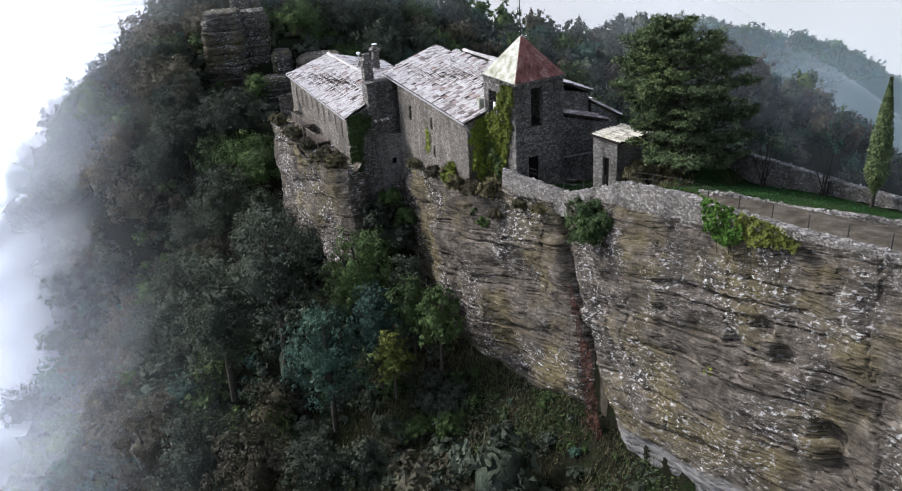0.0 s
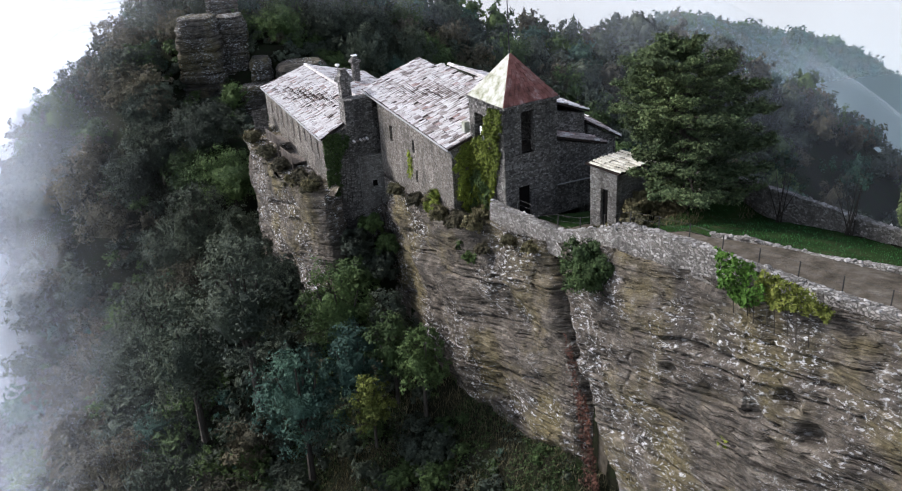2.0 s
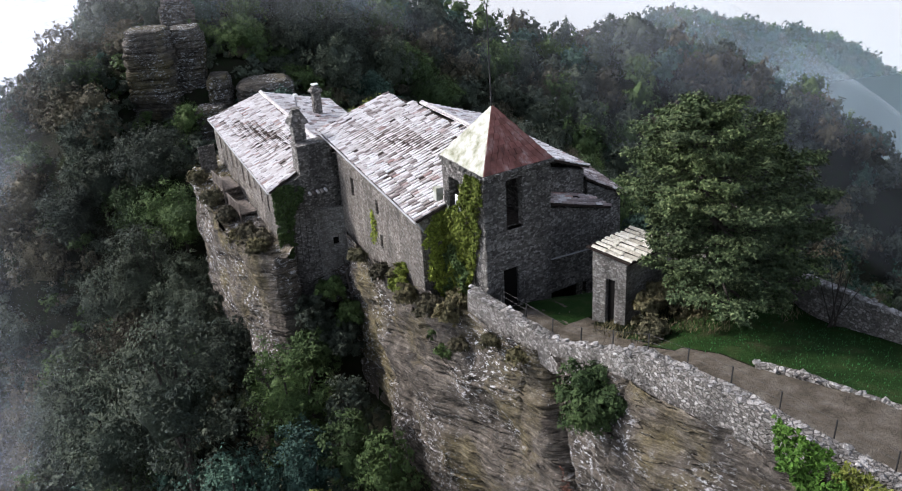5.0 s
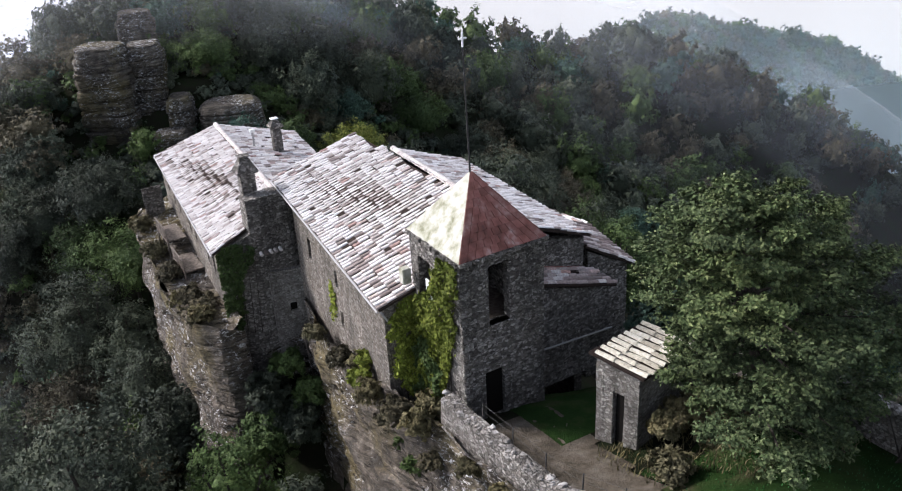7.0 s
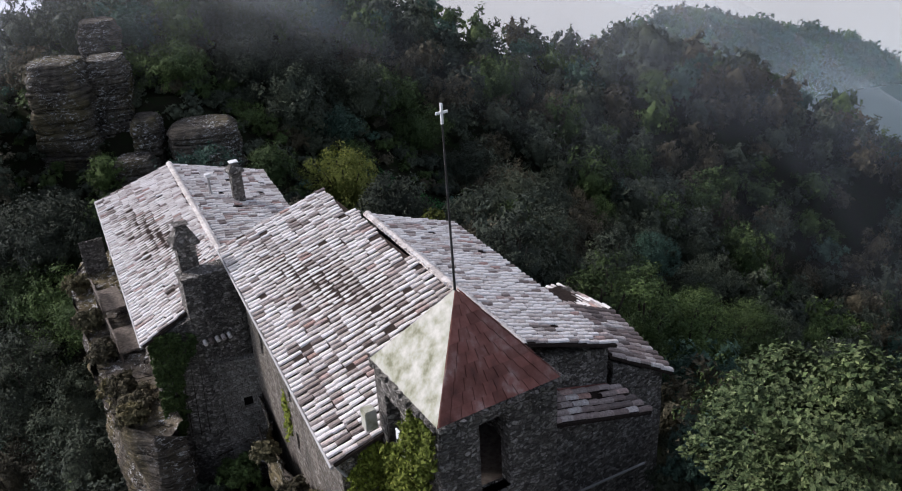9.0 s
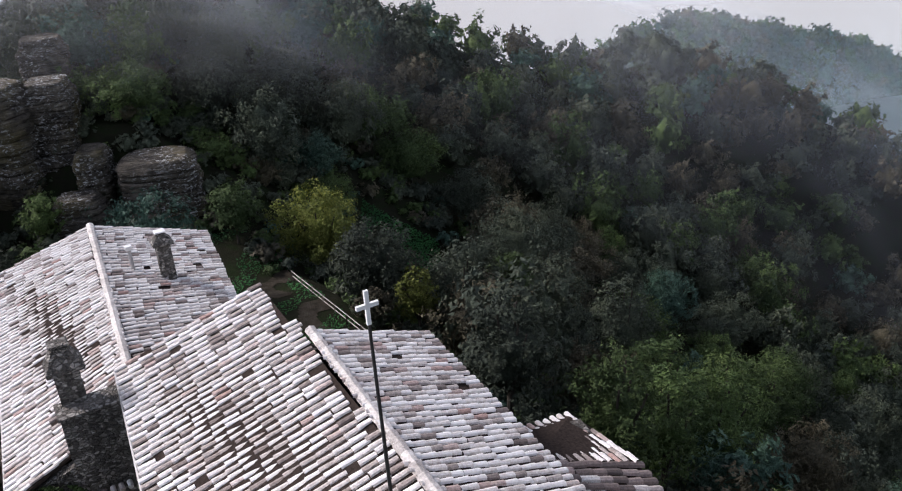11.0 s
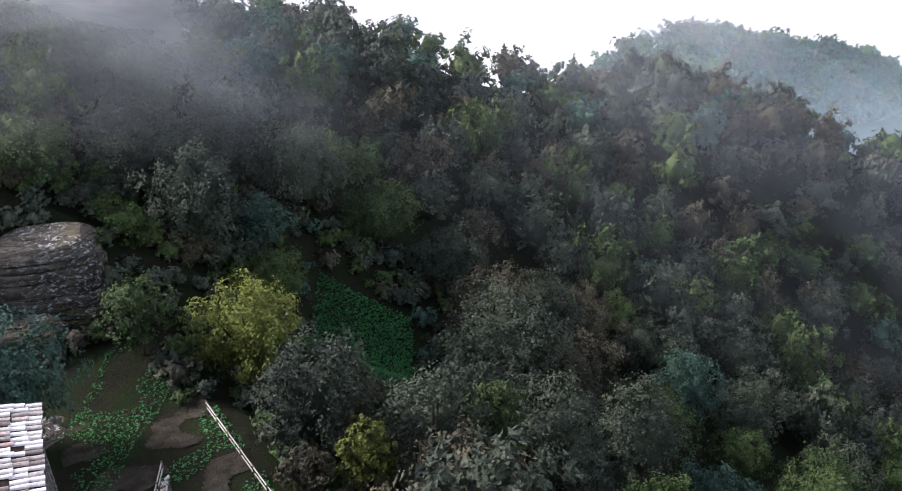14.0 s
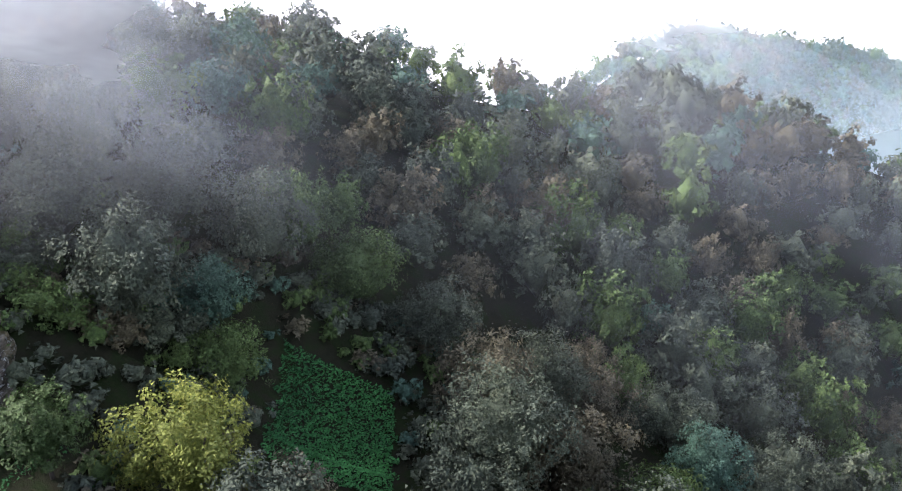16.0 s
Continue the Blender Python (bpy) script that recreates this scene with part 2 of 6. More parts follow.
def tile_material(name, stops, white, rough=0.55, spec=0.5):
    m, n, l, b = material(name, rough, spec)
    o = n.new("ShaderNodeObjectInfo")
    g = n.new("ShaderNodeNewGeometry")
    add = n.new("ShaderNodeMath")
    add.operation = "ADD"
    l.new(o.outputs["Random"], add.inputs[0])
    l.new(g.outputs["Random Per Island"], add.inputs[1])
    fr = n.new("ShaderNodeMath")
    fr.operation = "FRACT"
    l.new(add.outputs[0], fr.inputs[0])
    c = ramp(n, l, fr.outputs[0], stops)
    s = noise_tex(n, l, 0.5, 4)
    f = noise_tex(n, l, 5.0, 8, rough=0.7)
    k = n.new("ShaderNodeMath")
    k.operation = "ADD"
    l.new(s, k.inputs[0])
    l.new(f, k.inputs[1])
    c = mix(n, l, ramp(n, l, k.outputs[0], [(1.0, (0, 0, 0)), (1.16, (white, white, white))]), c, (0.80, 0.775, 0.745))
    c = mix(n, l, 0.7, c, ramp(n, l, noise_tex(n, l, 7.5, 9, rough=0.8), [(0.36, (0.16, 0.15, 0.145)), (0.5, (0.5, 0.5, 0.5)), (0.62, (0.80, 0.80, 0.80))]), "OVERLAY")
    l.new(c, b.inputs["Base Color"])
    bump(n, l, b, f, 0.5, 0.03)
    return m


TILE = tile_material("roof_tile", [(0.0, (0.15, 0.115, 0.10)), (0.09, (0.32, 0.265, 0.235)), (0.22, (0.56, 0.51, 0.475)), (0.50, (0.70, 0.66, 0.625)), (0.92, (0.83, 0.805, 0.775)), (0.95, (0.38, 0.24, 0.20)), (1.0, (0.52, 0.45, 0.41))], 0.85)
TILE_OLD = tile_material("old_roof_tile", [(0.0, (0.09, 0.065, 0.055)), (0.25, (0.20, 0.145, 0.125)), (0.5, (0.32, 0.25, 0.22)), (0.75, (0.48, 0.42, 0.385)), (0.95, (0.66, 0.62, 0.58)), (1.0, (0.36, 0.17, 0.12))], 0.55)
# Near-black slab colour: shade of the channels between cover tiles, put into the material.
TILE_BED_SHADE = tile_material("roof_bed_shade", [(0.0, (0.022, 0.017, 0.015)), (1.0, (0.045, 0.035, 0.030))], 0.03, 1.0, 0.0)
PLASTER, _n, _l, _b = material("old_cement", 0.9, 0.2)
_a = noise_tex(_n, _l, 1.6, 8)
_l.new(ramp(_n, _l, _a, [(0.32, (0.20, 0.205, 0.13)), (0.43, (0.35, 0.35, 0.265)), (0.54, (0.45, 0.445, 0.38)), (0.66, (0.56, 0.55, 0.49))]), _b.inputs["Base Color"])
RED, _n, _l, _b = material("red_clay", 0.8, 0.25)
_a = noise_tex(_n, _l, 1.4, 8, (1, 1, 0.4))
_c = ramp(_n, _l, _a, [(0.30, (0.10, 0.048, 0.040)), (0.44, (0.22, 0.088, 0.068)), (0.54, (0.27, 0.12, 0.096)), (0.62, (0.36, 0.21, 0.18)), (0.72, (0.50, 0.40, 0.36))])
_o = _n.new("ShaderNodeObjectInfo")
_l.new(mix(_n, _l, 0.8, _c, ramp(_n, _l, _o.outputs["Random"], [(0.0, (0.68, 0.66, 0.64)), (0.6, (0.95, 0.95, 0.95)), (1.0, (1.2, 1.16, 1.16))]), "MULTIPLY"), _b.inputs["Base Color"])
DARK, _n, _l, _b = material("dark_void", 1.0, 0.0)
_b.inputs["Base Color"].default_value = (0.012, 0.011, 0.010, 1)
WOOD, _n, _l, _b = material("weathered_wood", 0.85, 0.2)
_a = noise_tex(_n, _l, 5, 6, (1, 1, 0.15))
_l.new(ramp(_n, _l, _a, [(0.3, (0.07, 0.055, 0.045)), (0.7, (0.22, 0.19, 0.16))]), _b.inputs["Base Color"])
IRON, _n, _l, _b = material("dark_iron", 0.6, 0.4)
_b.inputs["Base Color"].default_value = (0.03, 0.028, 0.026, 1)
WHITE, _n, _l, _b = material("white_paint", 0.5, 0.4)
_b.inputs["Base Color"].default_value = (0.80, 0.80, 0.78, 1)
ZINC, _n, _l, _b = material("zinc", 0.45, 0.5)
_b.inputs["Base Color"].default_value = (0.35, 0.34, 0.33, 1)

# ---- plan ----
# The buildings' own axes: u along the tower's door face, v along the nave, from the tower's outer corner.
ORIGIN, TURNED = Vector((6.17, 71.2, 0)), radians(28.5)
PLAN = Matrix.Translation(ORIGIN) @ Matrix.Rotation(TURNED, 4, "Z")
UX, UY = math.cos(TURNED), math.sin(TURNED)


def to_world(u, v, z=0.0):
    return PLAN @ Vector((u, v, z))


def to_plan(x, y):
    dx, dy = x - ORIGIN.x, y - ORIGIN.y
    return dx * UX + dy * UY, -dx * UY + dy * UX


def lerp_table(x, table):
    if x <= table[0][0]:
        return table[0][1]
    for (a, fa), (b, fb) in zip(table, table[1:]):
        if x <= b:
            k = (x - a) / (b - a)
            return fa + (fb - fa) * k
    return table[-1][1]


def smooth(a, b, x):
    k = min(1.0, max(0.0, (x - a) / (b - a)))
    return k * k * (3 - 2 * k)


def part(name, bm, mat, parent, label=""):
    me = bpy.data.meshes.new(name)
    bm.to_mesh(me)
    bm.free()
    return part_mesh(name, me, mat, parent, label)


def part_mesh(name, me, mat, parent, label=""):
    if mat:
        me.materials.append(mat)
    ob = new(name, me)
    if parent:
        ob.parent = parent
    if label:
        ob["label"] = label
    return ob


def thing(name, label, category, at=None, group="", kind=""):
    ob = new(name)
    ob.matrix_world = at or Matrix()
    return tagged(ob, label, category, group, kind)


def raw_mesh(name, verts, faces):
    me = bpy.data.meshes.new(name)
    me.from_pydata([tuple(v) for v in verts], [], faces)
    me.update()
    return me


def add_box(bm, x0, x1, y0, y1, z0, z1, m=None):
    vs = [bm.verts.new((x, y, z)) for z in (z0, z1) for y in (y0, y1) for x in (x0, x1)]
    if m is not None:
        for v in vs:
            v.co = m @ v.co
    for f in ((0, 2, 3, 1), (4, 5, 7, 6), (0, 1, 5, 4), (2, 6, 7, 3), (0, 4, 6, 2), (1, 3, 7, 5)):
        bm.faces.new([vs[i] for i in f])


def box(x0, x1, y0, y1, z0, z1, bevel=0.0):
    bm = bmesh.new()
    add_box(bm, x0, x1, y0, y1, z0, z1)
    if bevel:
        bmesh.ops.bevel(bm, geom=bm.edges[:], offset=bevel, segments=2, affect="EDGES")
    return bm


def add_tube(bm, a, b, ra, rb=None, n=8):
    a, b, rb = Vector(a), Vector(b), ra if rb is None else rb
    q = (b - a).to_track_quat("Z", "Y")
    rings = []
    for p, r in ((a, ra), (b, rb)):
        rings.append([bm.verts.new(p + q @ Vector((r * math.cos(k * math.tau / n), r * math.sin(k * math.tau / n), 0))) for k in range(n)])
    for k in range(n):
        bm.faces.new((rings[0][k], rings[0][(k + 1) % n], rings[1][(k + 1) % n], rings[1][k]))
    bm.faces.new(rings[1])
    bm.faces.new(rings[0][::-1])


def tube(a, b, ra, rb=None, n=8):
    bm = bmesh.new()
    add_tube(bm, a, b, ra, rb, n)
    return bm


def add_prism(bm, pts, thick, away):
    """A flat polygon given thickness along the vector away."""
    lo = [bm.verts.new(p) for p in pts]
    hi = [bm.verts.new(Vector(p) + Vector(away) * thick) for p in pts]
    n = len(pts)
    bm.faces.new(lo[::-1])
    bm.faces.new(hi)
    for k in range(n):
        bm.faces.new((lo[k], lo[(k + 1) % n], hi[(k + 1) % n], hi[k]))


def wall_mesh(p0, p1, z0, ztop0, ztop1, thick, holes=(), rough=0.035):
    """A wall from p0 to p1 (plan), its top sloping from ztop0 to ztop1; holes (s0, s1, z0, z1) go right through. Its face is uneven."""
    p0, p1 = Vector((*p0, 0)), Vector((*p1, 0))
    along = p1 - p0
    length = along.length
    along.normalize()
    out = Vector((along.y, -along.x, 0))
    ss = {0.0, length}
    zs = {z0}
    for a, b, c, d in holes:
        ss |= {a, b}
        zs |= {c, d}
    top = max(ztop0, ztop1)
    low = min(ztop0, ztop1)
    step = 0.35
    ss = sorted(ss | {k * step for k in range(1, int(length / step)) if all(abs(k * step - s) > 0.12 for s in ss)})
    zs = sorted(zs | {z0 + k * step for k in range(1, int((low - z0) / step)) if all(abs(z0 + k * step - z) > 0.12 for z in zs)} | {low})
    bm = bmesh.new()
    vert = {}

    def at(i, j, side):
        key = (i, j, side)
        if key not in vert:
            s, z = ss[i], zs[j] if j < len(zs) else ztop0 + (ztop1 - ztop0) * ss[i] / length
            p = p0 + along * s + Vector((0, 0, z))
            if side:
                p -= out * thick
            else:
                p += out * rough * (noise.noise(Vector((p.x * 2.1, p.y * 2.1, p.z * 2.6))) + 0.6 * noise.noise(p * 0.4) * 2)
            vert[key] = bm.verts.new(p)
        return vert[key]

    rows = len(zs) + (1 if top - low > 0.01 else 0)
    solid = {}
    for i in range(len(ss) - 1):
        for j in range(rows - 1):
            s, z = (ss[i] + ss[i + 1]) / 2, (zs[j] + (zs[j + 1] if j + 1 < len(zs) else zs[j] + 0.01)) / 2
            solid[i, j] = not any(a < s < b and c < z < d for a, b, c, d in holes)
    for (i, j), on in solid.items():
        if not on:
            continue
        for side in (0, 1):
            q = [at(i, j, side), at(i + 1, j, side), at(i + 1, j + 1, side), at(i, j + 1, side)]
            bm.faces.new(q if not side else q[::-1])
        for di, dj, e in ((-1, 0, ((i, j + 1), (i, j))), (1, 0, ((i + 1, j), (i + 1, j + 1))), (0, -1, ((i, j), (i + 1, j))), (0, 1, ((i + 1, j + 1), (i, j + 1)))):
            if not solid.get((i + di, j + dj), False):
                (a, b), (c, d) = e
                bm.faces.new((at(a, b, 1), at(c, d, 1), at(c, d, 0), at(a, b, 0)))
    return bm


def tile_arc(length, width, height, n=5, lip=0.018):
    """One cover tile: a tapering half barrel, lying along +y from its lower end."""
    verts, faces = [], []
    for y, w, dz in ((0.0, 1.0, 0.045), (length, 0.82, 0.0)):
        for k in range(n):
            a = math.pi * k / (n - 1)
            verts.append((-0.5 * width * w * math.cos(a), y, height * math.sin(a) * w + dz))
    for k in range(n):
        a = math.pi * k / (n - 1)
        verts.append((-(0.5 * width - lip) * math.cos(a), 0.0, (height - lip) * math.sin(a) + 0.01))
    for k in range(n - 1):
        faces.append((k, k + 1, n + k + 1, n + k))
        faces.append((2 * n + k, 2 * n + k + 1, k + 1, k))
    return np.array(verts), faces


def tiled_roof(parent, a, b, c, d, pitch=0.37, expose=0.60, parts=0, slab=0.14, skip=None, seed=1, mat=None):
    """A slope with corners a, b along the eave and c, d along the top (c above b): a slab, and cover tiles in columns up the slope.
    The first tiles from a are parts of their own."""
    a, b, c, d = map(Vector, (a, b, c, d))
    rnd = random.Random(seed)
    bm = bmesh.new()
    nrm = (b - a).cross(d - a).normalized()
    if nrm.z < 0:
        nrm = -nrm
    # the slab carries the tile channels' shade as its colour
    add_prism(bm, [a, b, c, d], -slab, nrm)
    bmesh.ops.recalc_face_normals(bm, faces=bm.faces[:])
    part("roof_slope", bm, TILE_BED_SHADE, parent)
    shape, faces = tile_arc(expose + 0.08, pitch * 0.76, pitch * 0.28)
    me = raw_mesh("roof_tile", shape, faces)
    me.materials.append(mat or TILE)
    n = max(1, round((b - a).length / pitch))
    allv, allf, made = [], [], 0
    for i in range(n):
        k = (i + 0.5) / n
        lo, hi = a.lerp(b, k), d.lerp(c, k)
        up = hi - lo
        rows = max(1, round(up.length / expose))
        up.normalize()
        side = up.cross(nrm).normalized()
        for j in range(rows):
            p = lo + up * (j * expose - 0.06 + (rnd.uniform(-0.10, 0.10) if j else rnd.uniform(-0.04, 0.05))) + nrm * (0.0 + 0.035 * rnd.random() ** 2) + side * rnd.uniform(-0.035, 0.035)
            if (skip and skip(p)) or rnd.random() < 0.02:
                continue
            tw = rnd.uniform(-0.05, 0.05)
            y = (up + side * tw).normalized()
            x = y.cross(nrm).normalized()
            lift = (nrm + y * -0.03).normalized()
            m = Matrix(((x.x, y.x, lift.x, p.x), (x.y, y.y, lift.y, p.y), (x.z, y.z, lift.z, p.z), (0, 0, 0, 1)))
            if made < parts and rnd.random() < 0.9:
                t = new("roof_tile", me)
                t.parent, t.matrix_basis = parent, m
                made += 1
            else:
                base = len(allv) * len(shape)
                allv.append(shape @ np.array(m)[:3, :3].T + np.array(m)[:3, 3])
                allf += [tuple(base + q for q in f) for f in faces]
    if allv:
        rest = part_mesh("roof_tiles", raw_mesh("roof_tiles", np.concatenate(allv), allf), mat or TILE, parent)
        rest["kind"] = "stuff"


def ridge_tiles(parent, a, b, size=0.5, expose=0.62, mat=None, seed=3):
    a, b = Vector(a), Vector(b)
    rnd = random.Random(seed)
    way = b - a
    n = int(way.length / expose)
    way.normalize()
    shape, faces = tile_arc(expose + 0.07, size, size * 0.42)
    me = raw_mesh("ridge_tile", shape, faces)
    me.materials.append(mat or TILE_PALE)
    for k in range(n + 1):
        up = Vector((0, 0, 1))
        y = (way + Vector((rnd.uniform(-.03, .03), rnd.uniform(-.03, .03), 0))).normalized()
        x = y.cross(up).normalized()
        up = x.cross(y)
        p = a + way * expose * k
        t = new("ridge_tile", me)
        t.parent = parent
        t.matrix_basis = Matrix(((x.x, y.x, up.x, p.x), (x.y, y.y, up.y, p.y), (x.z, y.z, up.z, p.z), (0, 0, 0, 1)))


TILE_PALE = tile_material("ridge_tile", [(0.0, (0.40, 0.36, 0.33)), (1.0, (0.62, 0.58, 0.54))], 0.9)
TILE_HUT = tile_material("hut_tile", [(0.0, (0.36, 0.33, 0.25)), (0.5, (0.56, 0.53, 0.42)), (1.0, (0.66, 0.63, 0.52))], 0.6)


# ---- ground ----
EDGE = [(-60, 70), (18, 33.7), (88.2, -4.4), (89.5, -10.8), (110, -20.3), (120, -25), (130, -36), (145, -44), (180, -48), (300, -62)]
FOOT = [(60, -17), (95, -17.5), (110, -20), (120, -14), (130, -5), (150, -2), (220, -2)]
CREST_X = [(60, 22), (80, 14), (92, 12), (108, 8.5), (115, 5.2), (131, -4.4), (142, -13), (150, -24), (220, -20)]
CREST_Z = [(60, 1), (72, -2), (82, -9), (92, -11), (115, -10), (131, -11), (141, -10.5), (149, -1.5), (160, -0.5), (190, 0), (220, -2)]
LANE = [(-60, 7.2), (-36, 5.0), (-30, 4.5), (-24, 3.9), (-20, 3.4), (-16, 2.7), (-9, 0.0), (-5, -0.9), (4, -1.3)]


def terrace(x, y):
    """The level of the yard, the walled lane and the lawn in front of the buildings."""
    u, v = to_plan(x, y)
    z = lerp_table(v, LANE)
    z -= (0.24 * smooth(-10, -16, v)) * min(9, max(0, u - 4.5))
    z += 0.8 * smooth(6, 9, u) * smooth(-14, -9, v) * smooth(-2, -6, v)
    return z - 0.9 * max(0, u - 14.3)


# the near hill's crest, and the far ridge behind it: x, y, level
BROW = [(-60, -8), (-30, -10), (-2, -15), (8, -17.5), (19, -24.5), (30, -27), (41, -30), (50, -29.5), (58, -27), (65, -31), (73, -35), (88, -40), (104, -46.5), (112, -51), (133, -67), (160, -92), (220, -120)]
RIDGE_Y = [(0, 405), (60, 412), (115, 424), (146, 439), (166, 454), (206, 477), (229, 492), (258, 515), (294, 545), (400, 620)]
RIDGE_Z = [(-60, -140), (0, -115), (60, -84), (92, -66), (115, -61), (146, -68), (166, -75), (206, -88), (229, -96), (258, -111), (294, -133), (400, -190)]


def ground_z(x, y):
    z = hill_z(x, y)
    if x <= -60 and y > 300:
        z -= 0.6 * (y - 300)
    if x > -60 and y > 190:
        brow = lerp_table(x, BROW)
        z += (brow - hill_z(x, 250)) * smooth(190, 245, y) * smooth(-60, -20, x) if y < 252 else 0
        if y >= 252:
            z = brow - 0.6 * (y - 252)
        d = y - lerp_table(x, RIDGE_Y)
        z = max(z, lerp_table(x, RIDGE_Z) - (0.5 * -d if d < 0 else 0.6 * d), -420)
    return z


def hill_z(x, y):
    e = lerp_table(y, EDGE) + (1.1 if y < 125 else 0)
    if x < e:
        d = e - x
        z = lerp_table(y, FOOT) - (0.80 * d if d < 60 else 48 + 0.35 * (d - 60))
        z = max(z, -95) - max(0, 0.2 * (d - 120))
    else:
        xc, zc = lerp_table(y, CREST_X), lerp_table(y, CREST_Z)
        d = max(0, x - xc)
        k = lerp_table(y, [(190, 0.64), (240, 0.55), (295, 0.47), (340, 0.44), (500, 0.44)])
        z = zc - k * d
        if y > 255:
            z -= 0.45 * (y - 255)
        z = max(z, -140)
        z -= 3.8 * math.exp(-((x - 3) / 9) ** 2 - ((y - 154) / 11) ** 2)
        z -= 4.0 * math.exp(-((x - 17) / 13) ** 2 - ((y - 173) / 13) ** 2)
        w = smooth(84, 66, y - 0.35 * max(0, x - 12))
        if w > 0:
            z = z * (1 - w) + w * max(terrace(x, y), -60)
    z += 0.9 * noise.noise(Vector((x * 0.09, y * 0.09, 0))) * (1 if x < e or y > 95 else 0.12)
    return z


def axis_steps(lo, hi, a, b, fine):
    out, x, s = [a], a, fine
    while x < b:
        x += fine
        out.append(x)
    while x < hi:
        s *= 1.22
        x += s
        out.append(x)
    x, s = a, fine
    while x > lo:
        s *= 1.22
        x -= s
        out.insert(0, x)
    return out


xs = axis_steps(-2600, 2600, -60, 70, 1.0)
ys = axis_steps(-2000, 3200, 15, 235, 1.0)
xs = sorted(xs + [a + k * (b - a) / 4 for a, b in zip(xs, xs[1:]) if 70 <= a < 400 for k in (1, 2, 3)])
ys = sorted(ys + [a + k * (b - a) / 4 for a, b in zip(ys, ys[1:]) if 235 <= a < 600 for k in (1, 2, 3)])
verts = [(x, y, ground_z(x, y)) for y in ys for x in xs]
nx = len(xs)
faces = [(j * nx + i, j * nx + i + 1, (j + 1) * nx + i + 1, (j + 1) * nx + i) for j in range(len(ys) - 1) for i in range(nx - 1)]
ground = part_mesh("ground", raw_mesh("ground", verts, faces), SOIL, None)
tagged(ground, "dark undergrowth and soil of a steep wooded hillside", "ground", kind="structure")
for p in ground.data.polygons:
    p.use_smooth = True

# ---- backdrop of cloud ----
FOG, _n, _l, _b = material("cloud", 1.0, 0.0)
_b.inputs["Base Color"].default_value = (0.0, 0.0, 0.0, 1)
_b.inputs["Emission Color"].default_value = (0.93, 0.945, 0.95, 1)
_b.inputs["Emission Strength"].default_value = 0.58
bm = bmesh.new()
rings = []
for z in (-600, -150, 0, 60):
    rings.append([bm.verts.new((60 + 1100 * math.cos(k * math.tau / 64), 60 + 1100 * math.sin(k * math.tau / 64), z)) for k in range(64)])
for r0, r1 in zip(rings, rings[1:]):
    for k in range(64):
        bm.faces.new((r0[k], r0[(k + 1) % 64], r1[(k + 1) % 64], r1[k]))
cloud = part("backdrop", bm, FOG, None)
tagged(cloud, "white cloud closing the valley behind the hills", "sky", kind="structure")


# ---- mist: thin veils hanging in the valley and over the woods ----
def mist_material(name, thick, axis, a, b, colour, scale=0.02, patch=(0.35, 0.65), lift=False):
    """A veil: clear where the position along the direction axis is at a, as thick as given at b, in drifting patches."""
    m = bpy.data.materials.new(name)
    m.use_nodes = True
    n, l = m.node_tree.nodes, m.node_tree.links
    n.clear()
    g = n.new("ShaderNodeNewGeometry")
    s = n.new("ShaderNodeVectorMath")
    s.operation = "DOT_PRODUCT"
    s.inputs[1].default_value = axis
    l.new(g.outputs["Position"], s.inputs[0])
    r = n.new("ShaderNodeMapRange")
    r.interpolation_type = "SMOOTHSTEP"
    r.inputs["From Min"].default_value, r.inputs["From Max"].default_value = a, b
    r.inputs["To Min"].default_value, r.inputs["To Max"].default_value = 0.0, thick
    l.new(s.outputs["Value"], r.inputs["Value"])
    f = noise_tex(n, l, scale, 5, (1, 1, 1.3), 0.55, 0.4)
    k = n.new("ShaderNodeMapRange")
    k.inputs["From Min"].default_value, k.inputs["From Max"].default_value = patch
    k.inputs["To Min"].default_value, k.inputs["To Max"].default_value = 0.25, 1.0
    l.new(f, k.inputs["Value"])
    mul = n.new("ShaderNodeMath")
    mul.operation, mul.use_clamp = "MULTIPLY", True
    l.new(r.outputs[0], mul.inputs[0])
    l.new(k.outputs[0], mul.inputs[1])
    d, tr = n.new("ShaderNodeBsdfDiffuse"), n.new("ShaderNodeBsdfTransparent")
    d.inputs["Color"].default_value = (*colour, 1)
    out, fin = n.new("ShaderNodeOutputMaterial"), n.new("ShaderNodeMixShader")
    l.new(mul.outputs[0], fin.inputs[0])
    l.new(tr.outputs[0], fin.inputs[1])
    # both scatterings added at full strength, which brightens the lifted veils beyond their colour
    tl, both = n.new("ShaderNodeBsdfTranslucent"), n.new("ShaderNodeAddShader")
    tl.inputs["Color"].default_value = (*colour, 1)
    l.new(d.outputs[0], both.inputs[0])
    l.new(tl.outputs[0], both.inputs[1])
    l.new(both.outputs[0] if lift else d.outputs[0], fin.inputs[2])
    l.new(fin.outputs[0], out.inputs[0])
    if lift:
        # thinning out upwards
        up = n.new("ShaderNodeAttribute")
        up.attribute_name = "thin"
        cut = n.new("ShaderNodeMath")
        cut.operation = "MULTIPLY"
        l.new(mul.outputs[0], cut.inputs[0])
        l.new(up.outputs["Fac"], cut.inputs[1])
        l.new(cut.outputs[0], fin.inputs[0])
    return m


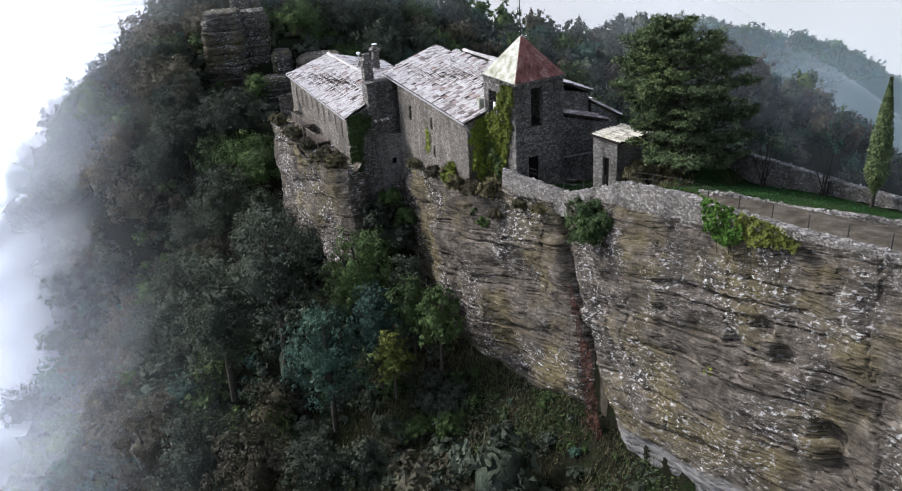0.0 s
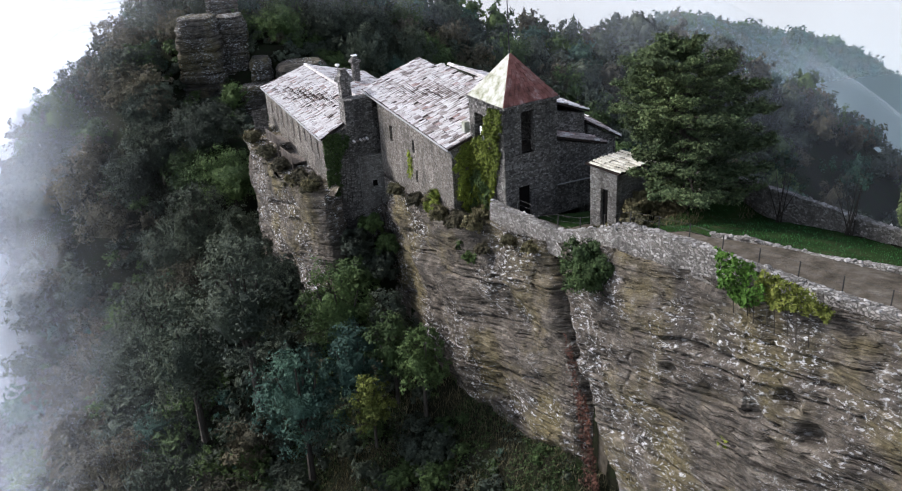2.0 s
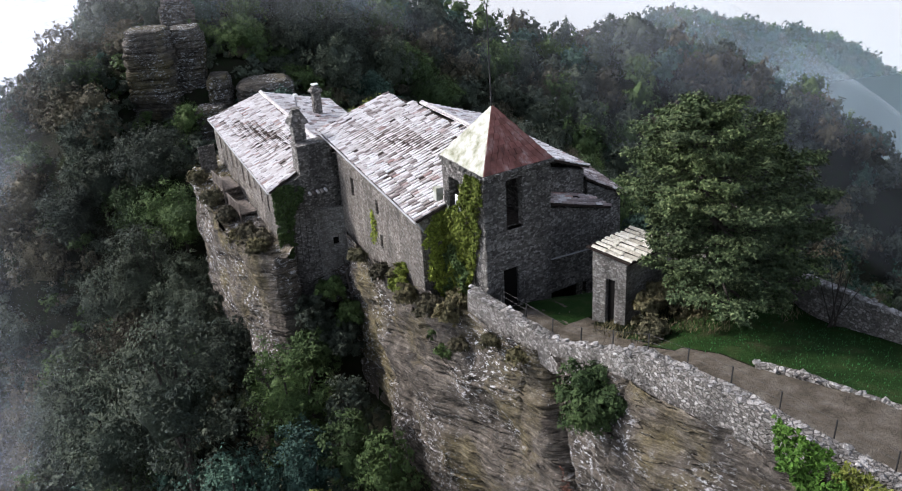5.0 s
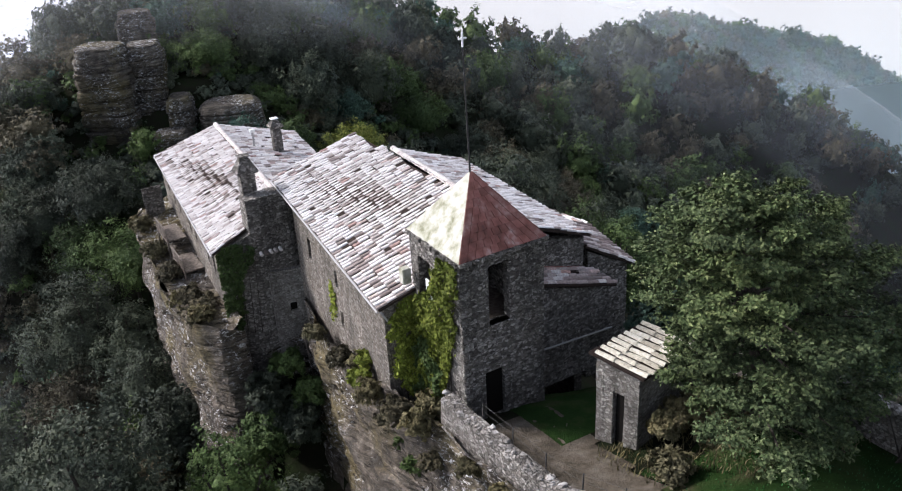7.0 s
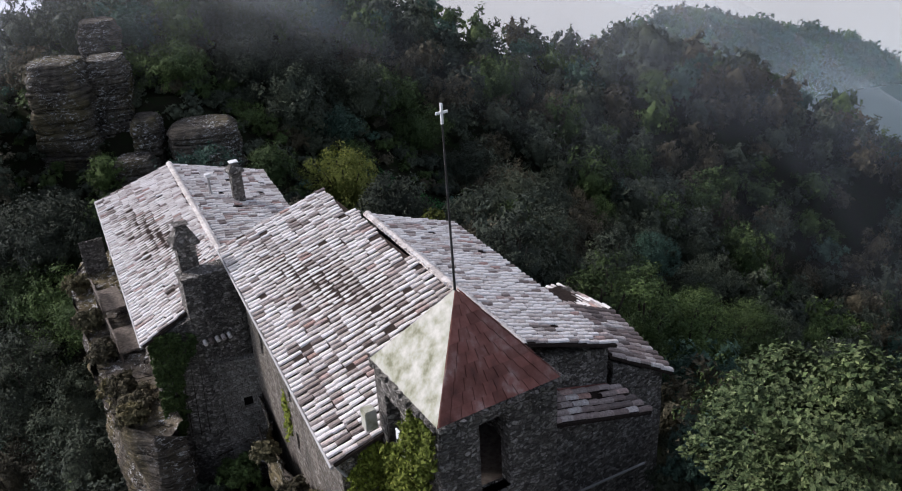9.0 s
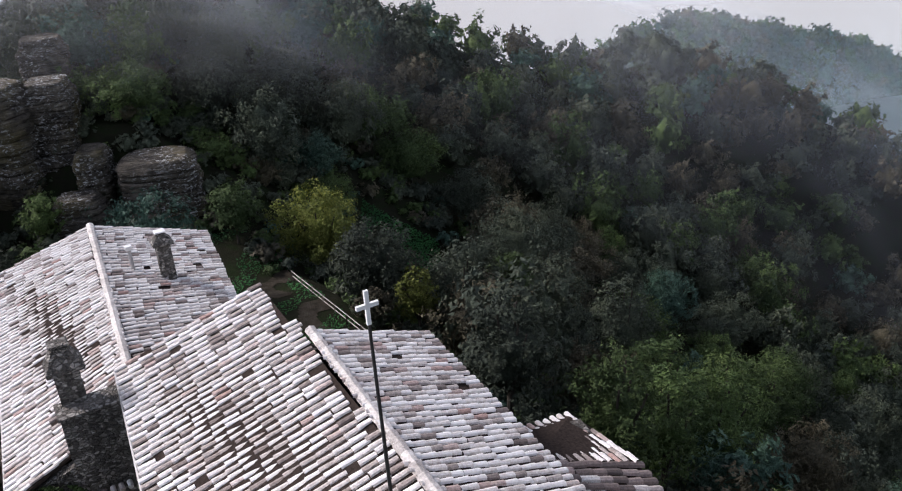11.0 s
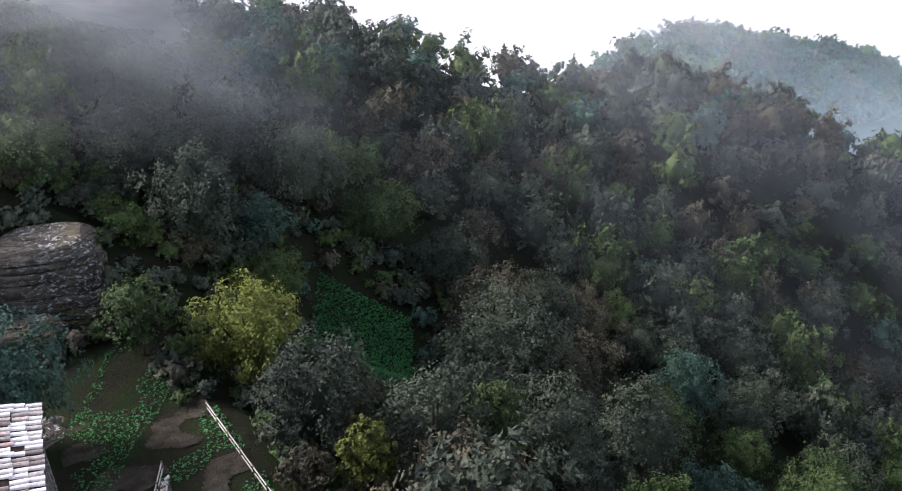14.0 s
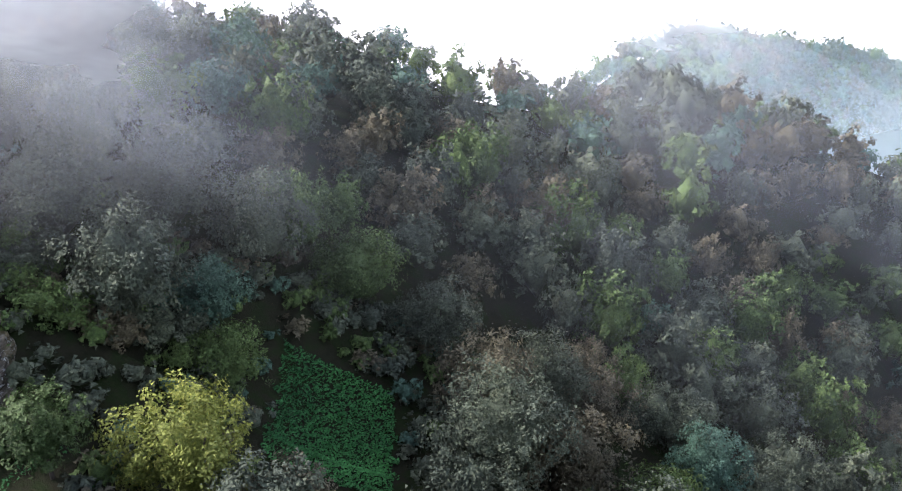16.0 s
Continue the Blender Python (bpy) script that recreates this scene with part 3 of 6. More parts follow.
def layer(x0, x1, y0, y1, z, mat, label):
    """A level sheet of mist, gently rolling."""
    verts, faces = [], []
    for j in range(33):
        for i in range(33):
            x, y = x0 + (x1 - x0) * i / 32, y0 + (y1 - y0) * j / 32
            verts.append((x, y, z + 2.5 * noise.noise(Vector((x * 0.025, y * 0.025, z)))))
    for j in range(32):
        for i in range(32):
            k = j * 33 + i
            faces.append((k, k + 1, k + 34, k + 33))
    ob = part_mesh("mist_layer", raw_mesh("mist_layer", verts, faces), mat, None)
    ob.visible_shadow = False  # shadow switched off, even where the sheet is opaque, to keep the mist bright
    for q in ob.data.polygons:
        q.use_smooth = True
    return tagged(ob, label, "mist", kind="stuff")


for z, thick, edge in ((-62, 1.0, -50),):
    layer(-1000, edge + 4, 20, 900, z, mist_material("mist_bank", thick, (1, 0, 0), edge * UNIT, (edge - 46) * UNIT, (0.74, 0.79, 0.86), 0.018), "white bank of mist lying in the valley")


def curtain(name, p0, p1, thick, high, colour, label, scale=0.025, patch=(0.3, 0.6), rise=0.12, fold=1.0, foot=None):
    """An upright sheet of mist across the hill from p0 to p1, thinning out upwards and to its ends."""
    verts, faces, thin = [], [], []
    n, m = 80, 12
    for i in range(n + 1):
        k = i / n
        x, y = p0[0] + (p1[0] - p0[0]) * k, p0[1] + (p1[1] - p0[1]) * k
        z = ground_z(x, y) - 14 if foot is None else foot
        for j in range(m + 1):
            e = j / m
            b = fold * 9.0 * noise.noise(Vector((x * 0.022, y * 0.022, e * 2.2))) + 3.0 * noise.noise(Vector((x * 0.07, y * 0.07, e * 5)))
            verts.append((x + b, y + b, z + (high + 14) * e))
            thin.append(smooth(0, rise, k) * smooth(1, 0.88, k) * (1 - smooth(0.5, 1.0, e)))
    for i in range(n):
        for j in range(m):
            a = i * (m + 1) + j
            faces.append((a, a + m + 1, a + m + 2, a + 1))
    me = raw_mesh("mist_curtain", verts, faces)
    at = me.attributes.new("thin", "FLOAT", "POINT")
    at.data.foreach_set("value", thin)
    ob = part_mesh("mist_curtain", me, mist_material(name, thick, (0, 0, 1), -2000, -1000, colour, scale, patch, True), None)
    ob.visible_shadow = False  # shadow switched off, so the veils darken neither the woods nor each other
    for p in me.polygons:
        p.use_smooth = True
    return tagged(ob, label, "mist", kind="stuff")


def blanket(p0, p1, lift, label, thick, colour, fade, scale=0.03):
    """A sheet of mist hanging over the tree tops of the hill; fade(x, y) says how thick it lies."""
    n, m = 90, 70
    verts, faces, thin = [], [], []
    for j in range(m + 1):
        for i in range(n + 1):
            x, y = p0[0] + (p1[0] - p0[0]) * i / n, p0[1] + (p1[1] - p0[1]) * j / m
            level = sum(ground_z(x + 12 * a, min(y + 12 * b, 250)) for a in (-2, -1, 0, 1, 2) for b in (-2, -1, 0, 1, 2)) / 25
            verts.append((x, y, level + lift + 2.0 * noise.noise(Vector((x * 0.03, y * 0.03, lift)))))
            thin.append(fade(x, y))
    for j in range(m):
        for i in range(n):
            a = j * (n + 1) + i
            faces.append((a, a + 1, a + n + 2, a + n + 1))
    me = raw_mesh("mist_sheet", verts, faces)
    at = me.attributes.new("thin", "FLOAT", "POINT")
    at.data.foreach_set("value", thin)
    ob = part_mesh("mist_sheet", me, mist_material("mist_crest", thick, (0, 0, 1), -2000, -1000, colour, scale, (0.34, 0.62), True), None)
    ob.visible_shadow = False  # shadow switched off, so the woods below stay undarkened
    for p in me.polygons:
        p.use_smooth = True
    return tagged(ob, label, "mist", kind="stuff")


def up_hill(x, y):
    thick = 0.05 * smooth(134, 180, y) + 0.11 * smooth(185, 230, y) + 0.75 * smooth(234, 254, y) * (1 - 0.55 * smooth(-5, 45, x)) * (0.12 + 0.88 * smooth(100, 35, x))
    thick += 0.36 * smooth(8, -22, x) * smooth(134, 162, y)
    return thick * smooth(292, 262, y) * smooth(-70, -40, x) * smooth(210, 130, x)


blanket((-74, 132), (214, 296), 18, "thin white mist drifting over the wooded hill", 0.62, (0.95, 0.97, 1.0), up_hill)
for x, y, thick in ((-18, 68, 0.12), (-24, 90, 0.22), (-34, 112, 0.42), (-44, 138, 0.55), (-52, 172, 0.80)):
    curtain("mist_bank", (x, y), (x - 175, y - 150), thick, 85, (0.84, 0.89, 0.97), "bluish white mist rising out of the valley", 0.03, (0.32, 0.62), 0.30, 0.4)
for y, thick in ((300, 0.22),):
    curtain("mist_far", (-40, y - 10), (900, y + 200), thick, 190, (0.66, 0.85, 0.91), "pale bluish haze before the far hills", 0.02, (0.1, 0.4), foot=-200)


# ---- cliff ----
def crack_v(z):
    return lerp_table(z, [(-20, -14.6), (-15, -13.1), (-10, -11.8), (-6.5, -10.4), (-3, -8.9), (2, -7.2)])


def parapet_top(v):
    return lerp_table(v, [(-60, 8.6), (-45, 7.6), (-36.5, 6.6), (-30.3, 5.8), (-23.4, 5.2), (-20.8, 5.1), (-15.4, 4.2), (-8.7, 1.35), (-1.5, 0.75), (0.5, 0.7)])


def cliff_face(name, line, ztop, zbot, dv, dz, label, relief=1.0):
    """A rock face along a plan line (list of points), from zbot up to ztop(s): bedding ledges, cracks and hollows are geometry."""
    rnd = random.Random(5)
    pts = [Vector((*p, 0)) for p in line]
    lens = [0.0]
    for p, q in zip(pts, pts[1:]):
        lens.append(lens[-1] + (q - p).length)
    n = int(lens[-1] / dv) + 1
    m = int((max(ztop(k / 20) for k in range(21)) - zbot) / dz) + 1
    seams, z = [], zbot - 16.0
    while z < 22:
        seams.append((z, rnd.uniform(0.06, 0.10), rnd.random() * 50, rnd.uniform(-0.05, 0.30)))
        z += rnd.choice((0.28, 0.4, 0.6, 0.9, 1.4, 2.2))
    verts, faces = [], []
    for i in range(n + 1):
        s = lens[-1] * i / n
        k = max(j for j in range(len(lens) - 1) if lens[j] <= s + 1e-6)
        w = (s - lens[k]) / (lens[k + 1] - lens[k])
        p = pts[k].lerp(pts[k + 1], w)
        t = (pts[k + 1] - pts[k]).normalized()
        out = Vector((t.y, -t.x, 0))
        top = ztop(i / n)
        sway = 0.9 * noise.noise(Vector((s * 0.05, 3, 0))) + 0.25 * noise.noise(Vector((s * 0.23, 8, 0))) + 0.2 * p.y
        shown = [noise.noise(Vector((s * 0.07, sd, 0))) for _, _, sd, _ in seams]
        for j in range(m + 1):
            z = zbot + (top - zbot) * j / m
            bed = z + sway
            cracks, block = 0.0, 0.0
            for (z0, wd, sd, lim), here in zip(seams, shown):
                if abs(bed - z0) < 0.6 and here > lim - 0.22:
                    wide = wd * (1 + 2.0 * max(0, here))
                    cracks += 0.30 * smooth(lim - 0.22, lim + 0.1, here) * smooth(wide, wide * 0.2, abs(bed - z0))
                if bed > z0:
                    block = sd
            joint = abs(noise.noise(Vector((s * 0.10, bed * 0.03, 11))) + 0.05 * noise.noise(Vector((s * 0.3, bed * 0.6, 2)))) + max(0, 0.1 * noise.noise(Vector((s * 0.12, bed * 0.13, 20))))
            q = Vector((s * 0.16, z * 0.28, 4.0))
            off = 0.34 * noise.noise(Vector((s * 0.10, block * 3.7, 1.0)))
            off += 0.75 * noise.noise(q) + 0.30 * noise.noise(q * 2.7) + 0.15 * noise.noise(q * 6.3) + 0.07 * noise.noise(q * 16)
            off = relief * (off - cracks - 0.14 * smooth(0.014, 0.0, joint))
            off += CLIFF_EXTRA(p, z) if relief >= 1.0 else 0
            verts.append(p + out * off + Vector((0, 0, z)))
    for i in range(n):
        for j in range(m):
            a = i * (m + 1) + j
            faces.append((a, a + m + 1, a + m + 2, a + 1))
    ob = part_mesh(name, raw_mesh(name, verts, faces), ROCK, None)
    ob.matrix_world = PLAN
    return tagged(ob, label, "cliff", kind="structure")


def CLIFF_EXTRA(p, z):
    v = p.y
    off = 0.0
    c = crack_v(z)
    wide = 0.45 + 0.055 * max(0, -z)
    if z < 2.2:
        off -= (1.1 + 0.05 * max(0, -z)) * math.exp(-((v - c) / wide) ** 2)
    if v < c:
        off += 0.45 * smooth(3.5, -1, z) * smooth(0, 1.5, c - v)
    # overhang at the foot
    off -= 1.2 * smooth(-13, -19, z) * smooth(-5, -14, v)
    for cv, cz, r in ((-34.4, -5.5, 1.0), (-35.2, -7.2, 0.9), (-31.0, -1.9, 0.8), (-29.3, -0.6, 0.7), (-27.2, -2.6, 0.6), (-21.0, -3.0, 0.5)):
        d = ((v - cv) / (1.05 * r)) ** 2 + ((z - cz) / (0.85 * r)) ** 2
        if d < 4:
            off -= 1.1 * r * math.exp(-d * d)
    return off


cliff_face("cliff", [(1.5, 22.8), (-0.7, 21.6), (-1.9, 13), (-2.5, 6), (-2.2, 2.5), (-1.6, -1), (-1.65, -12), (-1.75, -46), (-1.9, -60)], lambda k: lerp_table(21.5 - 81.8 * k, [(-60, 8.2), (-36, 6.2), (-30, 5.2), (-23.5, 3.6), (-20, 3.2), (-15, 2.2), (-9, 0.2), (0, -0.9), (4, -1.4), (6, -2.2), (12, -2.6), (20, -3.5)]), -24, 0.17, 0.12, "bedded grey and ochre sandstone cliff with white lichen")
CRAG = [(3, 50), (-6.0, 48.5), (-7.6, 44), (-7.8, 36), (-8.0, 30), (-7.6, 24.5), (-6.6, 22.6), (-4.9, 22.4), (-4.6, 24.0), (-1.5, 23.4), (1.5, 21.6)]
cliff_face("cliff_west", CRAG, lambda k: lerp_table(k, [(0, -4), (0.2, -4.0), (0.305, -3.6), (0.48, -4.2), (0.61, -4.6), (0.735, -4.4), (0.78, -4.3), (0.82, -5.0), (0.853, -8.5), (0.92, -7.5), (1, -6)]), -26, 0.22, 0.18, "tan and grey sandstone crag under the far house", 0.9)


def crag_ledge():
    """The uneven top of the crag, from its brink in to the house wall."""
    verts, faces = [], []
    n, m = 90, 10
    for i in range(n + 1):
        v = 22.5 + 25.5 * i / n
        brink = lerp_table(v, [(22.5, -6.4), (24.5, -7.7), (30, -8.1), (36, -7.9), (44, -7.7), (48, -6.4)])
        wall = -4.9 if v < 24 else lerp_table(v, [(24, -5.2), (46, -3.6), (48, -3.4)])
        top = lerp_table(v, [(22.5, -4.7), (24.5, -4.4), (30, -4.6), (36, -4.2), (44, -3.6), (48, -4.0)])
        for j in range(m + 1):
            e = j / m
            verts.append((brink + (wall - brink) * e, v, top + 0.7 * e * e - 0.25 * (1 - e) ** 4 + 0.35 * noise.noise(Vector((e * 3, v * 0.7, 2))) * (0.3 + e) + 0.1 * noise.noise(Vector((e * 9, v * 2.5, 5)))))
    for i in range(n):
        for j in range(m):
            a = i * (m + 1) + j
            faces.append((a, a + 1, a + m + 2, a + m + 1))
    ob = part_mesh("cliff_ledge", raw_mesh("cliff_ledge", verts, faces), ROCK, None)
    ob.matrix_world = PLAN
    return tagged(ob, "uneven rock ledge on top of the crag", "cliff", kind="structure")


crag_ledge()


# ---- buildings ----
tower = thing("bell_tower", "square grey rubble stone bell tower with pyramid roof", "tower", PLAN)
W = 0.55
for nm, p0, p1, holes in (("front_wall", (0, 0), (5, 0), [(1.2, 2.4, -1.5, 1.45), (1.6, 2.85, 4.15, 7.5)]),
                          ("side_wall", (0, 5), (0, 0), [(0.8, 2.05, 4.6, 6.95)]),
                          ("side_wall", (5, 0), (5, 5), []), ("back_wall", (5, 5), (0, 5), [])):
    part(nm, wall_mesh(p0, p1, -2.0, 8.0, 8.0, W, holes), STONE_DARK, tower)
part("floor_slab", box(W, 5 - W, W, 5 - W, 3.4, 3.6), WOOD, tower)
bm = bmesh.new()
E_ = 0.12
cs = [(-E_, -E_, 8.0), (5 + E_, -E_, 8.0), (5 + E_, 5 + E_, 8.0), (-E_, 5 + E_, 8.0)]
add_prism(bm, [Vector(c) for c in cs], 0.16, (0, 0, 1))
part("eave_slab", bm, STONE_WALL, tower)
apex = Vector((2.45, 2.6, 11.5))
cs = [Vector((c[0] * 0.985 + 0.03, c[1] * 0.985 + 0.03, 8.17)) for c in cs]
for k, mat in enumerate((RED, RED, PLASTER, PLASTER)):
    bm = bmesh.new()
    bm.faces.new([bm.verts.new(p) for p in (cs[k], cs[(k + 1) % 4], apex)])
    bmesh.ops.subdivide_edges(bm, edges=bm.edges[:], cuts=6, use_grid_fill=True)
    for v in bm.verts:
        v.co += Vector((0, 0, 0.03 * noise.noise(v.co * 1.3)))
    part("roof_face", bm, mat, tower, "red clay roof face" if k < 2 else "pale cement roof face with lichen")
    if k < 2:
        # flat clay tiles in courses that narrow towards the top
        p0, p1 = cs[k], cs[(k + 1) % 4]
        nrm_ = (p1 - p0).cross(apex - p0).normalized()
        rnd_ = random.Random(70 + k)
        for j_ in range(10):
            e0, e1 = j_ / 10.4, (j_ + 1.06) / 10.4
            cols = max(2, round(11 * (1 - e0)))
            for i_ in range(cols):
                quad = []
                for e_, i2 in ((e0, i_ + 0.03), (e0, i_ + 0.97), (e1, i_ + 0.97), (e1, i_ + 0.03)):
                    quad.append(p0.lerp(apex, e_).lerp(p1.lerp(apex, e_), i2 / cols) + nrm_ * (0.07 if e_ == e0 else 0.04))
                tb = bmesh.new()
                add_prism(tb, quad, rnd_.uniform(0.015, 0.045), nrm_)
                part("clay_tile", tb, RED, tower)
for k in range(4):
    rnd_ = random.Random(90 + k)
    for i_ in range(15):
        e_ = (i_ + rnd_.uniform(0.2, 0.8)) / 15
        c_ = cs[k].lerp(cs[(k + 1) % 4], e_)
        sb = box(c_.x - rnd_.uniform(0.10, 0.22), c_.x + rnd_.uniform(0.10, 0.22), c_.y - rnd_.uniform(0.10, 0.22), c_.y + rnd_.uniform(0.10, 0.22), 7.98, 8.13 + rnd_.uniform(0, 0.08), 0.03)
        part("eave_stone", sb, STONE_WALL if i_ % 3 else STONE_HUT, tower)
part("pole", tube(apex - Vector((0, 0, 0.3)), apex + Vector((-0.12, -0.05, 6.3)), 0.05, 0.03), IRON, tower, "thin dark iron pole")
bm = bmesh.new()
top = apex + Vector((-0.12, -0.05, 6.3))
add_box(bm, top.x - 0.04, top.x + 0.04, top.y - 0.03, top.y + 0.03, top.z - 0.1, top.z + 0.6)
add_box(bm, top.x - 0.22, top.x + 0.22, top.y - 0.031, top.y + 0.031, top.z + 0.25, top.z + 0.33)
part("cross", bm, WHITE, tower, "small white cross")

rnd_ = random.Random(77)
for i_ in range(19):
    z_ = -1.9 + 0.5 * i_
    long_, short_ = rnd_.uniform(0.42, 0.66), rnd_.uniform(0.22, 0.34)
    if i_ % 2:
        long_, short_ = short_, long_
    part("quoin", box(-0.05 - rnd_.uniform(0, 0.04), long_, -0.05 - rnd_.uniform(0, 0.04), short_, z_, z_ + rnd_.uniform(0.38, 0.47), 0.05), STONE_HUT if i_ % 3 else STONE_WALL, tower, "pale corner stone")

nave = thing("church_nave", "long rubble stone nave with weathered barrel tile roof", "church", PLAN)
Z0 = -9
L0, L1, LR0, LR1, R0, R1 = (-2.2, 4.9, 4.05), (-0.55, 22.6, 4.55), (6.3, 4.2, 6.85), (6.95, 20.1, 6.75), (11.6, 4.2, 4.75), (12.3, 20.0, 4.75)
PK = (6.6, 25.8, 6.3)
part("side_wall", wall_mesh((-0.2, 22.3), (-1.85, 5.1), -6, 4.4, 3.95, 0.6, [(3.0, 3.7, 0.8, 2.4), (8.6, 9.2, 1.2, 2.4), (9.0, 9.5, -1.5, -0.3)]), STONE_WARM, nave)
part("front_wall", wall_mesh((-1.85, 5.1), (0, 5.05), -3, 3.95, 4.5, 0.6), STONE_WARM, nave)
part("front_wall", wall_mesh((4.9, 4.5), (11.3, 4.5), -3, 6.1, 4.5, 0.6), STONE_DARK, nave)
part("side_wall", wall_mesh((11.3, 4.5), (12.0, 19.8), Z0, 4.6, 4.6, 0.6), STONE_DARK, nave)
part("back_wall", wall_mesh((12.0, 19.8), (6.6, 19.8), Z0, 4.6, 6.4, 0.6), STONE_DARK, nave)
part("back_wall", wall_mesh((6.4, 25.5), (0.4, 25.5), Z0, 5.9, 4.3, 0.6), STONE_DARK, nave)
part("side_wall", wall_mesh((6.4, 19.7), (6.4, 25.5), Z0, 6.3, 5.9, 0.5), STONE_DARK, nave)
tiled_roof(nave, L0, (-0.3, 25.5, 4.65), (6.6, 25.8, 6.5), LR0, parts=300, skip=lambda p: p.x > 0.0 and p.x < 5.1 and p.y < 5.1)
tiled_roof(nave, R1, R0, LR0, LR1, seed=2)
ridge_tiles(nave, LR1, LR0)
part("gutter", tube((-2.3, 4.9, 3.95), (-0.4, 25.5, 4.5), 0.07), ZINC, nave, "grey gutter along the eave")
part("downpipe", tube((-2.1, 4.95, 3.9), (-1.6, 5.0, 3.0), 0.06), ZINC, nave, "short spout")
part("chimney_pot", box(-0.75, -0.25, 4.6, 5.1, 5.2, 6.1, 0.04), PLASTER, nave, "pale cement block by the tower")

lower = thing("sacristy", "low stone annex with tile roofs against the nave", "annex", PLAN)
part("wall", wall_mesh((5.05, 2.2), (11.35, 2.2), -3, 4.1, 2.2, 0.5), STONE_DARK, lower)
part("wall", wall_mesh((11.35, 2.2), (11.35, 4.4), -3, 2.2, 2.2, 0.5), STONE_DARK, lower)
tiled_roof(lower, (11.75, 1.95, 2.35), (11.75, 4.45, 2.35), (5.05, 4.45, 4.45), (5.05, 1.95, 4.45), pitch=0.5, expose=0.75, seed=4, parts=120, mat=TILE_OLD)
part("flashing", box(5.1, 11.3, 4.36, 4.42, 3.2, 3.34), RED, lower, "red flashing strip at the roof's head").matrix_basis = Matrix.Translation((8.2, 0, 3.55)) @ Matrix.Rotation(math.atan2(2.1, 6.7), 4, "Y") @ Matrix.Translation((-8.2, 0, -3.27))
part("wall_pipe", tube((5.1, 2.1, -0.2), (11.6, 2.1, -0.6), 0.06), ZINC, lower, "grey pipe along the wall")
apse = thing("side_chapel", "stone side chapel with mossy barrel tile roof", "chapel", PLAN)
part("wall", wall_mesh((12.0, 4.9), (15.2, 4.9), -6, 3.2, 1.4, 0.5), STONE_DARK, apse)
part("wall", wall_mesh((15.2, 4.9), (16.8, 14.5), Z0, 1.4, 1.4, 0.5), STONE_DARK, apse)
tiled_roof(apse, (17.0, 10.9, 1.35), (15.5, 4.5, 1.45), (11.9, 5.0, 3.6), (12.0, 11.3, 3.6), pitch=0.52, expose=0.8, seed=5, parts=60, mat=TILE_OLD)
tiled_roof(apse, (12.4, 15.8, 1.2), (17.0, 15.4, 1.0), (17.0, 10.9, 1.5), (12.0, 11.3, 3.5), seed=6)

west = thing("west_house", "rubble stone house on the crag, barrel tile roof", "house", PLAN)
WA, WB, WC, WD = (-5.9, 23.7, 0.95), (-4.1, 46.2, 1.4), (1.9, 46.5, 2.95), (0.1, 25.0, 3.0)
doors = [(2.2 + 2.15 * k, 3.1 + 2.15 * k, -1.9 if k % 3 else -1.2, 0.25) for k in range(9)]
part("side_wall", wall_mesh((-3.8, 46.0), (-5.45, 24.2), -10, 1.3, 0.9, 0.5, doors), STONE_WARM, west)
for k, (s0, s1, z0, z1) in enumerate(doors):
    a = Vector((-3.8, 46.0, 0)).lerp(Vector((-5.45, 24.2, 0)), (s0 + s1) / 2 / 21.86)
    part("shutter", box(a.x + 0.12, a.x + 0.18, a.y - 0.44, a.y + 0.44, z0, z1), WOOD, west, "weathered wooden shutter")
part("end_wall", wall_mesh((-5.45, 24.2), (-3.0, 23.7), -20, 0.75, 1.7, 0.6), STONE_DARK, west)
part("chimney_wall", wall_mesh((-3.05, 23.7), (-0.25, 23.5), -20, 4.15, 4.2, 1.3), STONE_DARK, west)
part("chimney_wall", wall_mesh((-3.05, 25.0), (-3.05, 23.7), -1, 4.15, 4.15, 0.5), STONE_DARK, west)
part("wall_coping", box(-3.15, -0.2, 23.55, 24.9, 4.16, 4.28), STONE_WALL, west)
part("end_wall", wall_mesh((-0.25, 23.5), (6, 26.5), -20, 3.0, 1.4, 0.6), STONE_DARK, west)
part("end_wall", wall_mesh((8.4, 45), (-3.8, 46.0), -12, 1.2, 1.3, 0.6), STONE_DARK, west)
part("side_wall", wall_mesh((6.0, 26.6), (8.4, 45), -12, 1.2, 1.2, 0.6), STONE_DARK, west)
tiled_roof(west, WA, WB, WC, WD, seed=7, parts=150, skip=lambda p: p.x > -3.1 and p.y < 24.95)
tiled_roof(west, (8.8, 45.0, 1.15), (6.6, 26.4, 1.2), WD, WC, seed=8, parts=150)
ridge_tiles(west, WC, (0.3, 27.0, 3.0))



